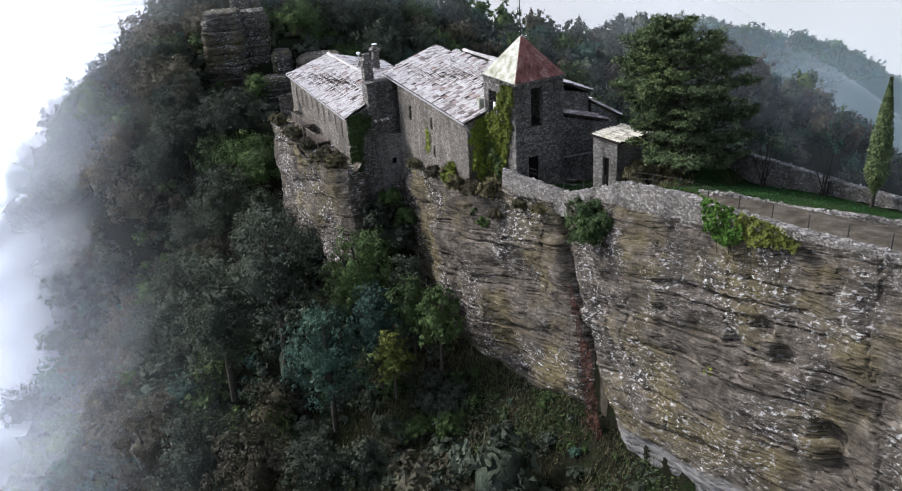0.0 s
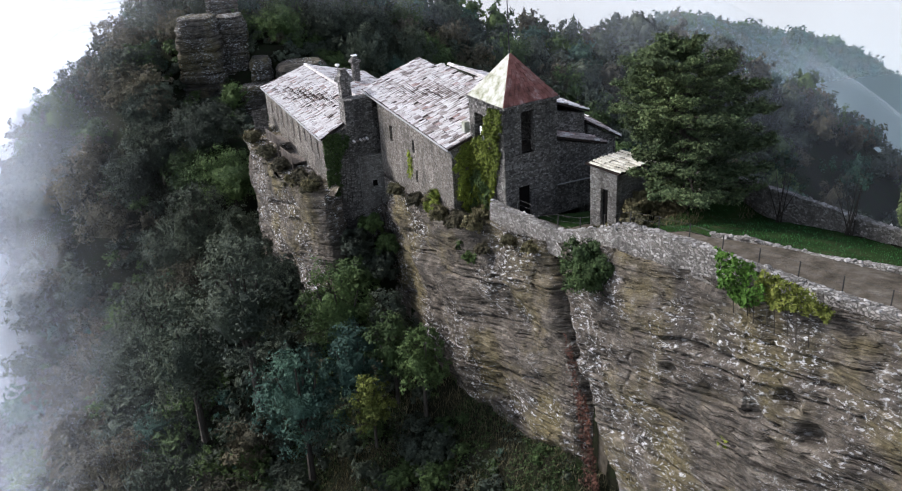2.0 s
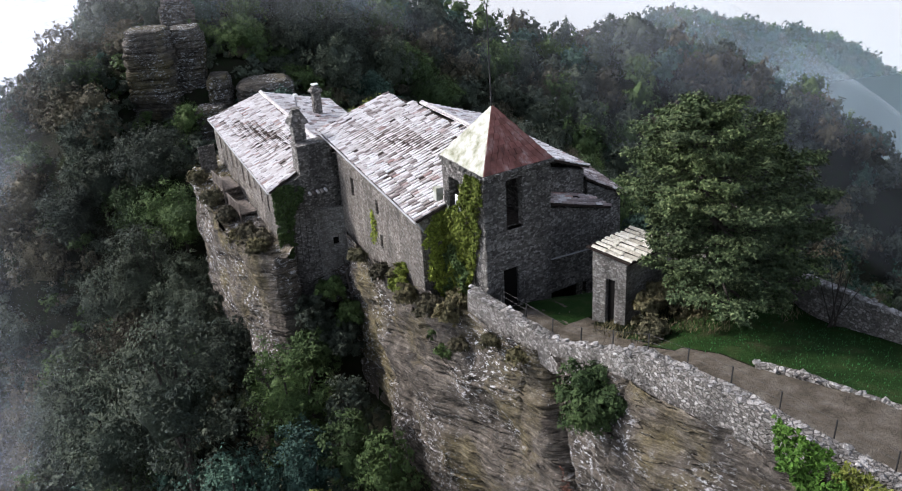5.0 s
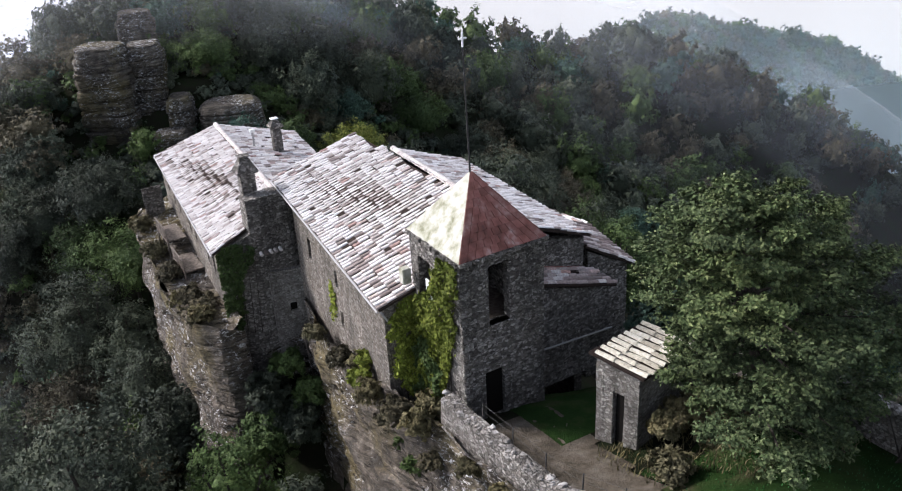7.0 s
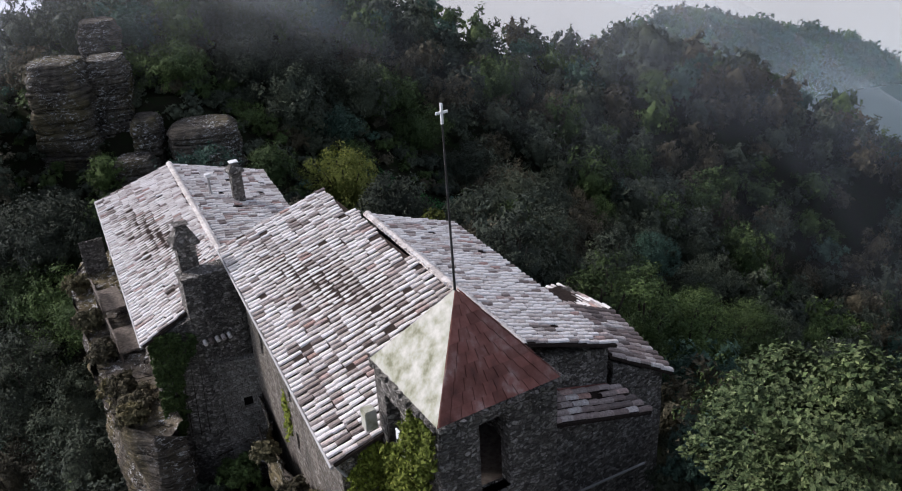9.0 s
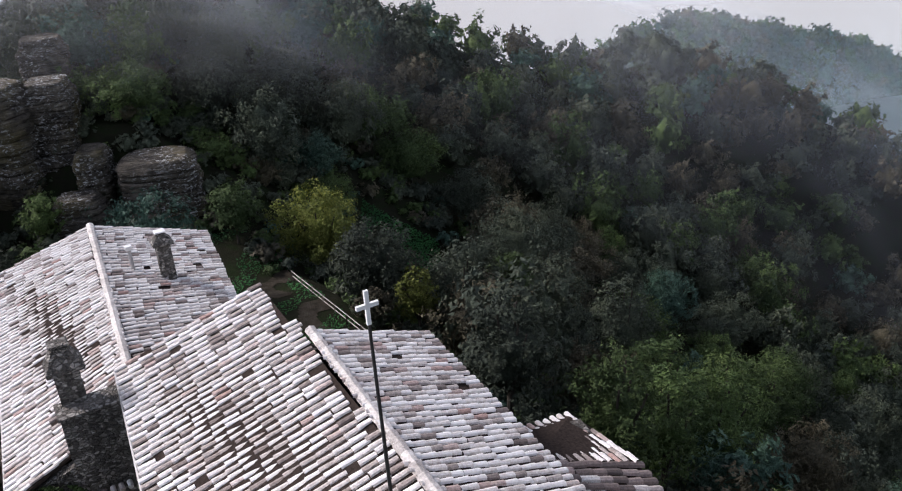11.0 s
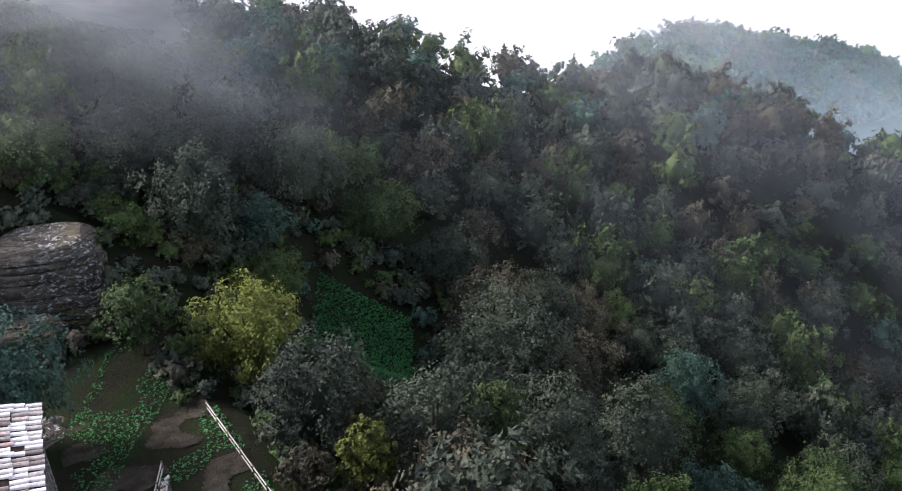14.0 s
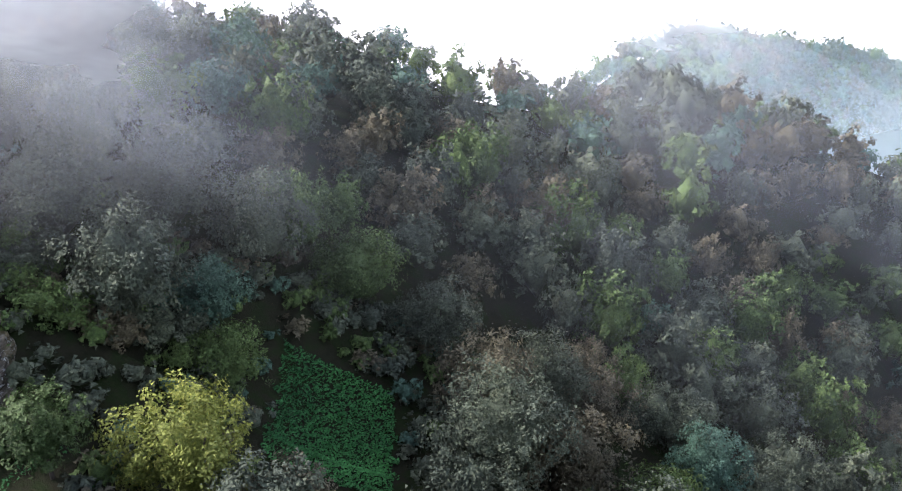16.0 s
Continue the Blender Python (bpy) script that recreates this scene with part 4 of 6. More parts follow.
def hooded_chimney(parent, u, v, z0, z1, w, hood, cap_mat):
    ch = new("chimney")
    ch.parent = parent
    part("shaft", box(u - w, u + w, v - w * 0.8, v + w * 0.8, z0, z1, 0.03), STONE_DARK, ch)
    bm = bmesh.new()
    rings = []
    for k, z in ((1.0, z1), (1.45, z1 + 0.10), (1.5, z1 + 0.24), (0.66, z1 + hood * 0.95), (0.62, z1 + hood)):
        rings.append([bm.verts.new((u + sx * w * k, v + sy * w * 0.8 * k, z)) for sx, sy in ((-1, -1), (1, -1), (1, 1), (-1, 1))])
    for a, b in zip(rings, rings[1:]):
        for k in range(4):
            bm.faces.new((a[k], a[(k + 1) % 4], b[(k + 1) % 4], b[k]))
    bm.faces.new(rings[-1])
    part("hood", bm, STONE_DARK, ch)
    part("cap", box(u - w * 0.8, u + w * 0.8, v - w * 0.7, v + w * 0.7, z1 + hood + 0.12, z1 + hood + 0.2, 0.02), cap_mat, ch)
    for sx in (-1, 1):
        part("cap_post", box(u + sx * w * 0.45 - 0.04, u + sx * w * 0.45 + 0.04, v - 0.1, v + 0.1, z1 + hood, z1 + hood + 0.12), STONE_DARK, ch)
    return ch


hooded_chimney(west, -2.3, 24.9, 3.6, 5.75, 0.52, 1.15, STONE_DARK)
hooded_chimney(west, 4.7, 38.0, 1.6, 4.2, 0.40, 0.7, WHITE)
part("flue_pipe", tube((3.0, 39.2, 2.2), (3.0, 39.2, 3.9), 0.10), ZINC, west, "zinc flue pipe")
part("flue_cap", box(2.8, 3.2, 39.0, 39.4, 3.9, 4.15, 0.03), WHITE, west, "white flue cap")
part("gutter", tube((-6.0, 23.7, 0.85), (-4.2, 46.2, 1.3), 0.07), ZINC, west, "grey gutter along the eave")
# the timber balconies on the valley side
for k, (v0, z) in enumerate(((36.0, -2.6), (31.6, -3.6))):
    bal = new("balcony")
    bal.parent = west
    part("deck", box(-6.5, -4.9, v0, v0 + 3.4, z - 0.12, z), WOOD, bal)
    for j in range(17):
        part("slat", box(-6.5, -6.45, v0 + 0.2 * j, v0 + 0.2 * j + 0.09, z, z + 0.95), WOOD, bal)
    part("rail", box(-6.53, -6.42, v0, v0 + 3.4, z + 0.95, z + 1.03), WOOD, bal)
    for j in range(3):
        part("post", box(-6.5, -6.38, v0 + 1.6 * j, v0 + 1.6 * j + 0.12, z - 3.2, z), WOOD, bal)
part("screen", box(-6.3, -4.6, 44.0, 44.08, -3.6, -0.6), STONE_DARK, west, "flat grey sheet screen")
for k in range(5):
    part("tile_end", tube((-2.6 + 0.36 * k, 23.45, 0.2), (-2.6 + 0.36 * k, 23.1, 0.12), 0.12), TILE, west, "clay tile end set in the wall")

bm = wall_mesh((-2.3, 23.3), (0.5, 22.9), -9, -1.45, -1.7, 0.5, [(1.2, 1.75, -5.0, -4.3)])
part("buttress", bm, STONE_HUT, west, "pale patched stone foot of the chimney wall with a niche")
# near-black panel added for the shade inside the niche
part("niche_shade", box(-1.2, -0.4, 23.3, 23.4, -5.1, -4.2), DARK, west)
part("brace_pole", tube((-0.55, 21.3, -12.5), (-0.75, 22.3, -6.0), 0.09, 0.07), WOOD, west, "weathered leaning pole")

hut = thing("stone_hut", "small stone hut with lichen-covered tile roof", "hut", PLAN)
part("front_wall", wall_mesh((4.3, -5.1), (4.9, -7.4), -1, 4.05, 3.75, 0.4, [(0.95, 1.6, -1, 2.4)]), STONE_HUT, hut)
part("side_wall", wall_mesh((4.9, -7.4), (8.6, -6.6), -1, 3.75, 3.6, 0.4), STONE_HUT, hut)
part("side_wall", wall_mesh((8.1, -4.4), (4.3, -5.1), -1, 3.9, 4.05, 0.4), STONE_HUT, hut)
tiled_roof(hut, (8.95, -6.9, 3.75), (4.8, -7.75, 3.95), (4.0, -4.85, 4.25), (8.2, -4.1, 4.05), pitch=0.46, expose=0.95, parts=90, seed=9, mat=TILE_HUT)

part("door", box(4.78, 4.86, -6.75, -6.02, -0.6, 2.3), DARK, hut, "dark wooden door")
part("door", box(1.22, 2.38, 0.22, 0.30, -1.5, 1.42), DARK, tower, "dark door leaf")
part("lintel", box(1.0, 2.6, -0.06, 0.3, 1.45, 1.62), STONE_WALL, tower)
part("door_frame", box(1.05, 1.2, -0.05, 0.3, -1.5, 1.45), STONE_WALL, tower)
part("window_sill", box(1.5, 2.95, -0.08, 0.4, 4.05, 4.15), STONE_WALL, tower)
# plain white plaque by the side opening
part("plaque", box(-0.12, -0.06, 2.75, 3.3, 4.75, 6.0, 0.01), WHITE, tower, "white plaque on the tower's side wall")

# ---- walls of the lane and the garden: a rubble core with coping stones ----
def rubble_wall(name, line, high, wide, label, stones=0, seed=1):
    """A low wall along plan points (u, v, top): a rough core, and uneven stones set on its top and face."""
    rnd = random.Random(seed)
    w = thing(name, label, "wall", PLAN, kind="structure")
    bm = bmesh.new()
    pts = [Vector(p) for p in line]
    rows = []
    for p, q in zip(pts, pts[1:]):
        n = max(1, int((q - p).length / 0.4))
        for k in range(n):
            rows.append(p.lerp(q, k / n))
    rows.append(pts[-1])
    prev = None
    for k, p in enumerate(rows):
        t = (rows[min(k + 1, len(rows) - 1)] - rows[max(0, k - 1)])
        t.z = 0
        t.normalize()
        o = Vector((t.y, -t.x, 0))
        ring = []
        for side, z in ((-1, -high), (-1, -high * 0.5), (-0.9, 0), (0.9, 0), (1, -high * 0.5), (1, -high)):
            c = p + o * side * wide + Vector((0, 0, z))
            c += Vector((noise.noise(c * 1.7), noise.noise(c * 1.7 + Vector((9, 0, 0))), noise.noise(c * 1.7 + Vector((0, 9, 0))) * 0.8)) * 0.10
            ring.append(bm.verts.new(c))
        if prev:
            for j in range(5):
                bm.faces.new((prev[j], ring[j], ring[j + 1], prev[j + 1]))
        prev = ring
    part("core", bm, STONE_WALL, w)
    shapes = []
    for k in range(6):
        b2 = bmesh.new()
        bmesh.ops.create_icosphere(b2, subdivisions=1, radius=1)
        for v in b2.verts:
            v.co *= 0.75 + 0.4 * rnd.random()
            v.co.z *= 0.7
        me = bpy.data.meshes.new("stone")
        b2.to_mesh(me)
        b2.free()
        me.materials.append(STONE_LIGHT)
        shapes.append(me)
    total = len(rows)
    for k in range(stones):
        p = rows[min(total - 1, int(total * (k + rnd.random()) / stones))]
        s = new("stone", shapes[k % 6])
        s.parent = w
        s.matrix_basis = pose(p.x + rnd.uniform(-1, 1) * wide * 0.8, p.y + rnd.uniform(-.3, .3), p.z - 0.03, rnd.uniform(-20, 20), rnd.uniform(-20, 20), rnd.uniform(0, 360)) @ Matrix.Diagonal((rnd.uniform(.13, .3), rnd.uniform(.13, .26), rnd.uniform(.09, .16), 1))
    return w


STONE_LIGHT = stone_material("stone_lichened", (0.30, 0.285, 0.26), (0.42, 0.40, 0.37), (0.55, 0.53, 0.50), 0.9, 2.5)
rubble_wall("parapet_wall", [(-0.95, v, parapet_top(v)) for v in (0.4, -1.5, -5, -8.7, -12, -15.4, -18, -20.8, -23.4, -27, -30.3, -33, -36.5, -45, -60)], 1.9, 0.42, "grey rubble parapet wall with pale coping along the cliff edge", 300, 1)
rubble_wall("lane_kerb", [(3.6, -18.2, 3.35), (4.1, -20.5, 3.75), (5.2, -24.5, 3.8), (6.6, -29, 4.3), (9, -37, 4.6), (14, -52, 5.5)], 0.9, 0.22, "low pale stone kerb wall between lane and lawn", 110, 2)
rubble_wall("garden_wall", [(12.6, -3, 2.2), (13.4, -9, 2.6), (13.7, -16, 2.7), (13.9, -22, 2.7), (14.3, -30, 2.8), (15, -45, 3)], 2.2, 0.3, "grey rubble garden wall at the lawn's far side", 150, 3)


def sheet(name, mat, label, category, inside, u0, u1, v0, v1, step, lift):
    """A patch of ground cover laid on the terrace."""
    n, m = int((u1 - u0) / step), int((v1 - v0) / step)
    verts, faces, at = [], [], {}
    for j in range(m + 1):
        for i in range(n + 1):
            u, v = u0 + i * step, v0 + j * step
            w = to_world(u, v)
            at[i, j] = len(verts)
            verts.append((w.x, w.y, ground_z(w.x, w.y) + lift + 0.04 * noise.noise(Vector((u * 1.5, v * 1.5, 1)))))
    for j in range(m):
        for i in range(n):
            if inside(u0 + (i + .5) * step, v0 + (j + .5) * step):
                faces.append((at[i, j], at[i + 1, j], at[i + 1, j + 1], at[i, j + 1]))
    ob = part_mesh(name, raw_mesh(name, verts, faces), mat, None)
    return tagged(ob, label, category, kind="structure")


def kerb_u(v):
    return lerp_table(v, [(-60, 16), (-52, 14), (-37, 9), (-29, 6.6), (-24.5, 5.2), (-20.5, 4.1), (-18, 3.6), (-12, 3.0), (5, 6)])


sheet("lane", PATH, "bare trodden earth lane behind the parapet", "lane", lambda u, v: u < kerb_u(v), -0.6, 16, -58, -1, 0.5, 0.05)
sheet("lawn", LAWN, "dark green grass lawn beside the lane", "lawn", lambda u, v: u > kerb_u(v) + 0.1 and u + 0.6 * noise.noise(Vector((v * 0.4, 0, 0))) < 13.6 and v < -9 + noise.noise(Vector((u * .5, v * .5, 0))), 3, 15, -58, -6, 0.5, 0.05)
sheet("yard", LAWN, "shaded grass yard before the tower door", "yard", lambda u, v: True, 2.6, 12, -4.6, 2.0, 0.5, 0.06)


sheet("back_yard", YARD, "bare soil of the yard behind the church", "yard", lambda u, v: u < 18.6 + 0.5 * noise.noise(Vector((v * 0.4, 3, 0))) and noise.noise(Vector((u * 0.35, v * 0.35, 4))) > 0.08, 8.8, 19.5, 33, 60, 0.2, 0.06)


# ---- trees and plants ----
def leaf_quads(rnd, p, d, size, droop=0.3, wild=0.55, up=0.35):
    k = len(p)
    nrm = d + rnd.normal(size=(k, 3)) * wild + [0, 0, up]
    nrm /= np.linalg.norm(nrm, axis=1)[:, None]
    t = np.cross(nrm, rnd.normal(size=(k, 3)))
    t /= np.linalg.norm(t, axis=1)[:, None]
    b = np.cross(nrm, t)
    s = size * (0.55 + 0.9 * rnd.random(k))[:, None]
    return np.stack([p - t * s - nrm * s * droop, p - b * s * 0.55, p + t * s - nrm * s * droop, p + b * s * 0.55], 1).reshape(-1, 3)


def leaf_points(rnd, p, d, size, wild=0.38, up=0.12):
    """Pointed leaves, one triangle each, facing roughly along d."""
    k = len(p)
    nrm = d + rnd.normal(size=(k, 3)) * wild + [0, 0, up]
    nrm /= np.linalg.norm(nrm, axis=1)[:, None]
    t = np.cross(nrm, rnd.normal(size=(k, 3)))
    t /= np.linalg.norm(t, axis=1)[:, None]
    b = np.cross(nrm, t)
    s = size * (0.6 + 0.8 * rnd.random(k))[:, None]
    return np.stack([p - t * s - b * s * 0.62, p - t * s * 0.75 + b * s * 0.62, p + t * s * 1.1], 1).reshape(-1, 3)


def leaf_cloud(rnd, blobs, count, size, squash=0.85, make=leaf_points):
    """Leaves in tufts over a set of lobes (centre, radius): most tufts on the outside, some within, all uneven."""
    area = sum(r * r for _, r in blobs)
    verts = []
    for c, r in blobs:
        k = max(8, int(count * r * r / area))
        tufts = max(3, int(5 + k / 30))
        d = rnd.normal(size=(tufts, 3))
        d /= np.linalg.norm(d, axis=1)[:, None]
        d[:, 2] = np.where(d[:, 2] < -0.35, -d[:, 2], d[:, 2])
        far = r * (0.62 + 0.46 * rnd.random(tufts) ** 0.7)
        pick = rnd.integers(tufts, size=k)
        p = np.array(c) + (d * far[:, None])[pick] * [1, 1, squash] + rnd.normal(size=(k, 3)) * r * 0.14
        verts.append(make(rnd, p, d[pick], size))
    return np.concatenate(verts)


def quads_mesh(name, v):
    f = len(v) // 4
    me = bpy.data.meshes.new(name)
    me.vertices.add(len(v))
    me.vertices.foreach_set("co", v.astype(np.float32).ravel())
    me.loops.add(f * 4)
    me.loops.foreach_set("vertex_index", np.arange(f * 4, dtype=np.int32))
    me.polygons.add(f)
    me.polygons.foreach_set("loop_start", np.arange(0, f * 4, 4, dtype=np.int32))
    me.update(calc_edges=True)
    return me


def ball(level):
    b = bmesh.new()
    bmesh.ops.create_icosphere(b, subdivisions=level, radius=1)
    v, f = np.array([v.co[:] for v in b.verts]), np.array([[v.index for v in f.verts] for f in b.faces])
    b.free()
    return v, f


BALLS = {1: ball(1), 2: ball(2)}


def lumpy_crown(rnd, blobs, leaves, size, squash=0.9, level=2):
    """A crown of leaf tufts over lobes, round one small shaded heart. Gives points and triangles."""
    ball_v, ball_f = BALLS[level]
    c, r = blobs[0]
    heart = np.array(c) + ball_v * r * 0.72 * [1, 1, squash * 1.3] * (1 + 0.25 * rnd.normal(size=(len(ball_v), 1)).clip(-1.5, 1.5))
    q = leaf_cloud(rnd, blobs, leaves, size, squash)
    return np.concatenate([heart, q]), np.concatenate([ball_f, np.arange(len(q)).reshape(-1, 3) + len(heart)])


def tris_mesh(name, v, f):
    me = bpy.data.meshes.new(name)
    me.vertices.add(len(v))
    me.vertices.foreach_set("co", v.astype(np.float32).ravel())
    me.loops.add(f.size)
    me.loops.foreach_set("vertex_index", f.astype(np.int32).ravel())
    me.polygons.add(len(f))
    me.polygons.foreach_set("loop_start", np.arange(0, f.size, 3, dtype=np.int32))
    me.polygons.foreach_set("use_smooth", np.ones(len(f), dtype=bool))
    me.update(calc_edges=True)
    return me


def crown_blobs(rnd, r, h, n):
    """A domed crown: one body, and n lobes of uneven size spread over it, fewer underneath."""
    out = [((0, 0, h * 0.50), r * 0.62)]
    half = h * 0.44
    for k in range(n):
        up = 1 - 1.72 * (k + 0.5) / n
        a = k * 2.39996 + rnd.uniform(-0.45, 0.45)
        ring = math.sqrt(max(0.0, 1 - up * up))
        push = rnd.uniform(0.52, 0.78)
        out.append(((r * push * ring * math.cos(a), r * push * ring * math.sin(a), h * 0.50 + half * push * up), r * rnd.uniform(0.25, 0.43)))
    if h > 2.2 * r:
        out.append(((0, 0, h * 0.28), r * 0.55))
        out.append(((0, 0, h * 0.72), r * 0.50))
    return out


def grow_trunk(t, h, blobs):
    part("trunk", tube((0, 0, -0.8), (0.1, 0.05, h * 0.5), 0.022 * h, 0.012 * h), BARK, t)
    for c, cr in blobs[1:7]:
        part("limb", tube((0.06, 0.03, h * 0.22), c, 0.013 * h, 0.005 * h, 6), BARK, t)


def tree(name, label, base, r, h, mat, leaves=2500, size=0.2, seed=0, group="", n=18, squash=0.9, category="tree"):
    rnd = np.random.default_rng(seed)
    t = thing(name, label, category, Matrix.Translation(base), group)
    bl = crown_blobs(rnd, r, h, n)
    part_mesh("crown", tris_mesh("crown", *lumpy_crown(rnd, bl, leaves, size, squash, 2)), mat, t)
    grow_trunk(t, h, bl)
    return t


def on_ground(x, y, dz=0.0):
    return (x, y, ground_z(x, y) + dz)


MATS = (LEAF_DARK, LEAF_GREEN, LEAF_BROWN, LEAF_BLUE, LEAF_YELLOW)
WORDS = ("dark grey-green holm oak", "green broadleaf tree", "brown autumn tree", "blue-green tree", "yellow-green tree")
NAMES = ("holm_oak", "broadleaf_tree", "autumn_tree", "blue_green_tree", "yellow_tree")
PLACED = [
    # x, y, radius, top, kind
    (-3.6, 138.6, 4.3, -5.4, 4), (2.6, 126.2, 3.3, -3.7, 0), (-11.3, 137.2, 2.7, -3.8, 1), (6.1, 122.4, 1.9, -5.8, 4),
    (2.6, 121.6, 1.6, -7.6, 2), (12.2, 107.6, 3.1, 0.8, 0), (17.0, 151.8, 5.6, -14.8, 0), (9.9, 127.0, 3.5, -5.4, 0),
    (18.4, 133.0, 4.4, -10.4, 0), (14.2, 128.0, 2.2, -7.6, 1), (18.3, 104.5, 3.6, -2.0, 1), (24.6, 116.0, 2.8, -9.2, 1), (23.0, 108.0, 3.3, -6.0, 1), (29.5, 116.0, 4.0, -13.0, 1), (33.5, 127.0, 4.4, -19.0, 1),
    (37.6, 160.0, 3.8, -29.6, 3), (4.8, 171.0, 4.6, -12.6, 1), (-6.0, 157.4, 3.4, -6.4, 3), (-10.5, 165.0, 4.6, 0.5, 0),
    (12.4, 170.0, 4.4, -17.0, 0), (22.0, 165.0, 4.8, -20.5, 0), (28.0, 143.0, 4.6, -19.5, 0), (50.0, 150.0, 4.6, -35.5, 1), (44.0, 141.0, 4.6, -29.5, 1), (-31.0, 125.0, 5.0, -4.0, 0),
    (-31.0, 113.0, 5.0, -9.0, 0), (22.0, 84.0, 3.6, -0.5, 3), (18.5, 79.0, 2.6, 1.2, 0), (26.0, 92.0, 4.5, -3.5, 1), (-16.5, 158.0, 4.6, 3.4, 0),
    (-25.5, 110.0, 4.4, -13.5, 0), (-27.0, 118.0, 4.6, -7.5, 1), (-17.5, 95.5, 3.4, -13.5, 0), (-22.5, 103.0, 3.8, -14.0, 0), (-31.5, 107.0, 4.8, -18.5, 2), (-12.0, 88.5, 2.9, -13.0, 1), (-35.0, 116.0, 5.0, -16.5, 0), (-40.5, 131.0, 4.0, -3.5, 0), (-38.5, 125.5, 4.0, -6.0, 0), (-33.5, 122.0, 3.6, -8.5, 1), (-42.5, 125.0, 4.4, -9.0, 0), (-45.5, 143.0, 4.6, 1.0, 0), (-29.5, 138.0, 2.2, -4.2, 1),
    # below the crag
    (-18.3, 79.5, 5.2, -1.4, 0), (-9.5, 80.5, 3.6, -6.8, 1), (-7.8, 74.0, 3.0, -10.0, 3), (-13.0, 73.5, 4.0, -10.5, 3),
    (-4.2, 73.8, 2.3, -9.6, 1), (-6.2, 70.2, 1.9, -13.2, 4), (-1.6, 71.0, 2.3, -9.2, 1), (-26.0, 84.0, 5.0, -9.0, 0),
    (-33.0, 96.0, 5.5, -14.0, 0), (-20.0, 66.0, 4.0, -19.0, 2), (-27.0, 72.0, 4.5, -20.0, 0), (-13.5, 64.0, 3.0, -19.5, 0),
    (-42.0, 109.0, 5.5, -30.0, 0), (-43.0, 121.0, 5.5, -29.0, 2), (-9.0, 63.5, 2.0, -20.0, 0), (-36.0, 82.0, 5.0, -25.0, 2), (-4.5, 78.5, 2.2, -9.5, 0),
]
for k, (x, y, r, top, kind) in enumerate(PLACED):
    r *= 1.12
    g = ground_z(x, y)
    h = min(max(top - g, r * 1.35), r * 3.6)
    small = r < 2.7
    tree(NAMES[kind] if not small else "shrub", WORDS[kind] + (" on the slope below the crag" if y < 100 and x < 0 else " on the wooded slope") if not small else "small " + WORDS[kind].replace("tree", "shrub") + " on the slope", (x, y, top - h), r, h, MATS[kind],
         int(1800 + (330 if y > 100 else 220) * r * r), 0.125 if y > 100 else 0.145, 300 + k, n=16 + int(3 * r), category="tree" if not small else "shrub", group="trees on the wooded slopes")

# the far woods: masses of crowns for each kind of leaf
rng = np.random.default_rng(7)
WOODS = {k: [] for k in range(5)}


def plant(kind, template, m, at):
    v, f = template
    WOODS[int(kind)].append((v @ m + np.array(at), f))



near_t, mid_t, far_t, low_t, tiny_t = [], [], [], [], []
for k in range(6):
    r2 = np.random.default_rng(100 + k)
    near_t.append(lumpy_crown(r2, crown_blobs(r2, 1.0, 1.9, 24), 6000, 0.030, level=2))
    mid_t.append(lumpy_crown(r2, crown_blobs(r2, 1.0, 1.9, 18), 1750, 0.050, level=1))
    far_t.append(lumpy_crown(r2, crown_blobs(r2, 1.0, 1.9, 9), 520, 0.088, level=1))
    low_t.append(lumpy_crown(r2, crown_blobs(r2, 1.0, 1.8, 5), 170, 0.135, level=1))
    tiny_t.append(lumpy_crown(r2, crown_blobs(r2, 1.0, 1.9, 5), 110, 0.17, level=1))


def open_ground(x, y):
    u, v = to_plan(x, y)
    if -3.5 < u < 29 and v < 24:
        return True
    if -7.5 < u < 13 and v < 50:
        return True
    if 8 <= u < 23 and v < 62:
        return True
    if -4 < x < 10 and 143 < y < 163:
        return True
    if -40 < x < -10 and 130 < y < 150:
        return True
    if u < -1 and u > -9 and v < 6:
        return True
    return any((x - q[0]) ** 2 + (y - q[1]) ** 2 < (0.75 * q[2] + 2.2) ** 2 for q in PLACED)


step = 7.3
for j in range(28):
    for i in range(44):
        x = -120 + i * step + rng.uniform(-2.6, 2.6)
        y = 58 + j * step + rng.uniform(-2.6, 2.6)
        if open_ground(x, y) or x - 8 > 24 + 0.62 * y or x < max(-80, -45 - 0.42 * y):
            continue
        r = rng.uniform(3.4, 5.6)
        h = r * rng.uniform(1.9, 2.9)
        drift = noise.noise(Vector((x * 0.022, y * 0.022, 9)))
        kind = rng.choice(5, p=(0.62, 0.14, 0.14, 0.09, 0.01)) if drift < 0.08 else rng.choice(5, p=(0.42, 0.25, 0.24, 0.08, 0.01))
        near = math.hypot(x - 15, y - 96)
        v = (near_t if near < 82 and x > -24 and y > 120 else mid_t if near < 128 and y > 100 else far_t)[rng.integers(6)]
        a = rng.uniform(0, 6.28)
        c, s = math.cos(a), math.sin(a)
        plant(kind, v, np.array([[c * r, s * r, 0], [-s * r, c * r, 0], [0, 0, h / 2.05]]), on_ground(x, y, -0.12 * h))
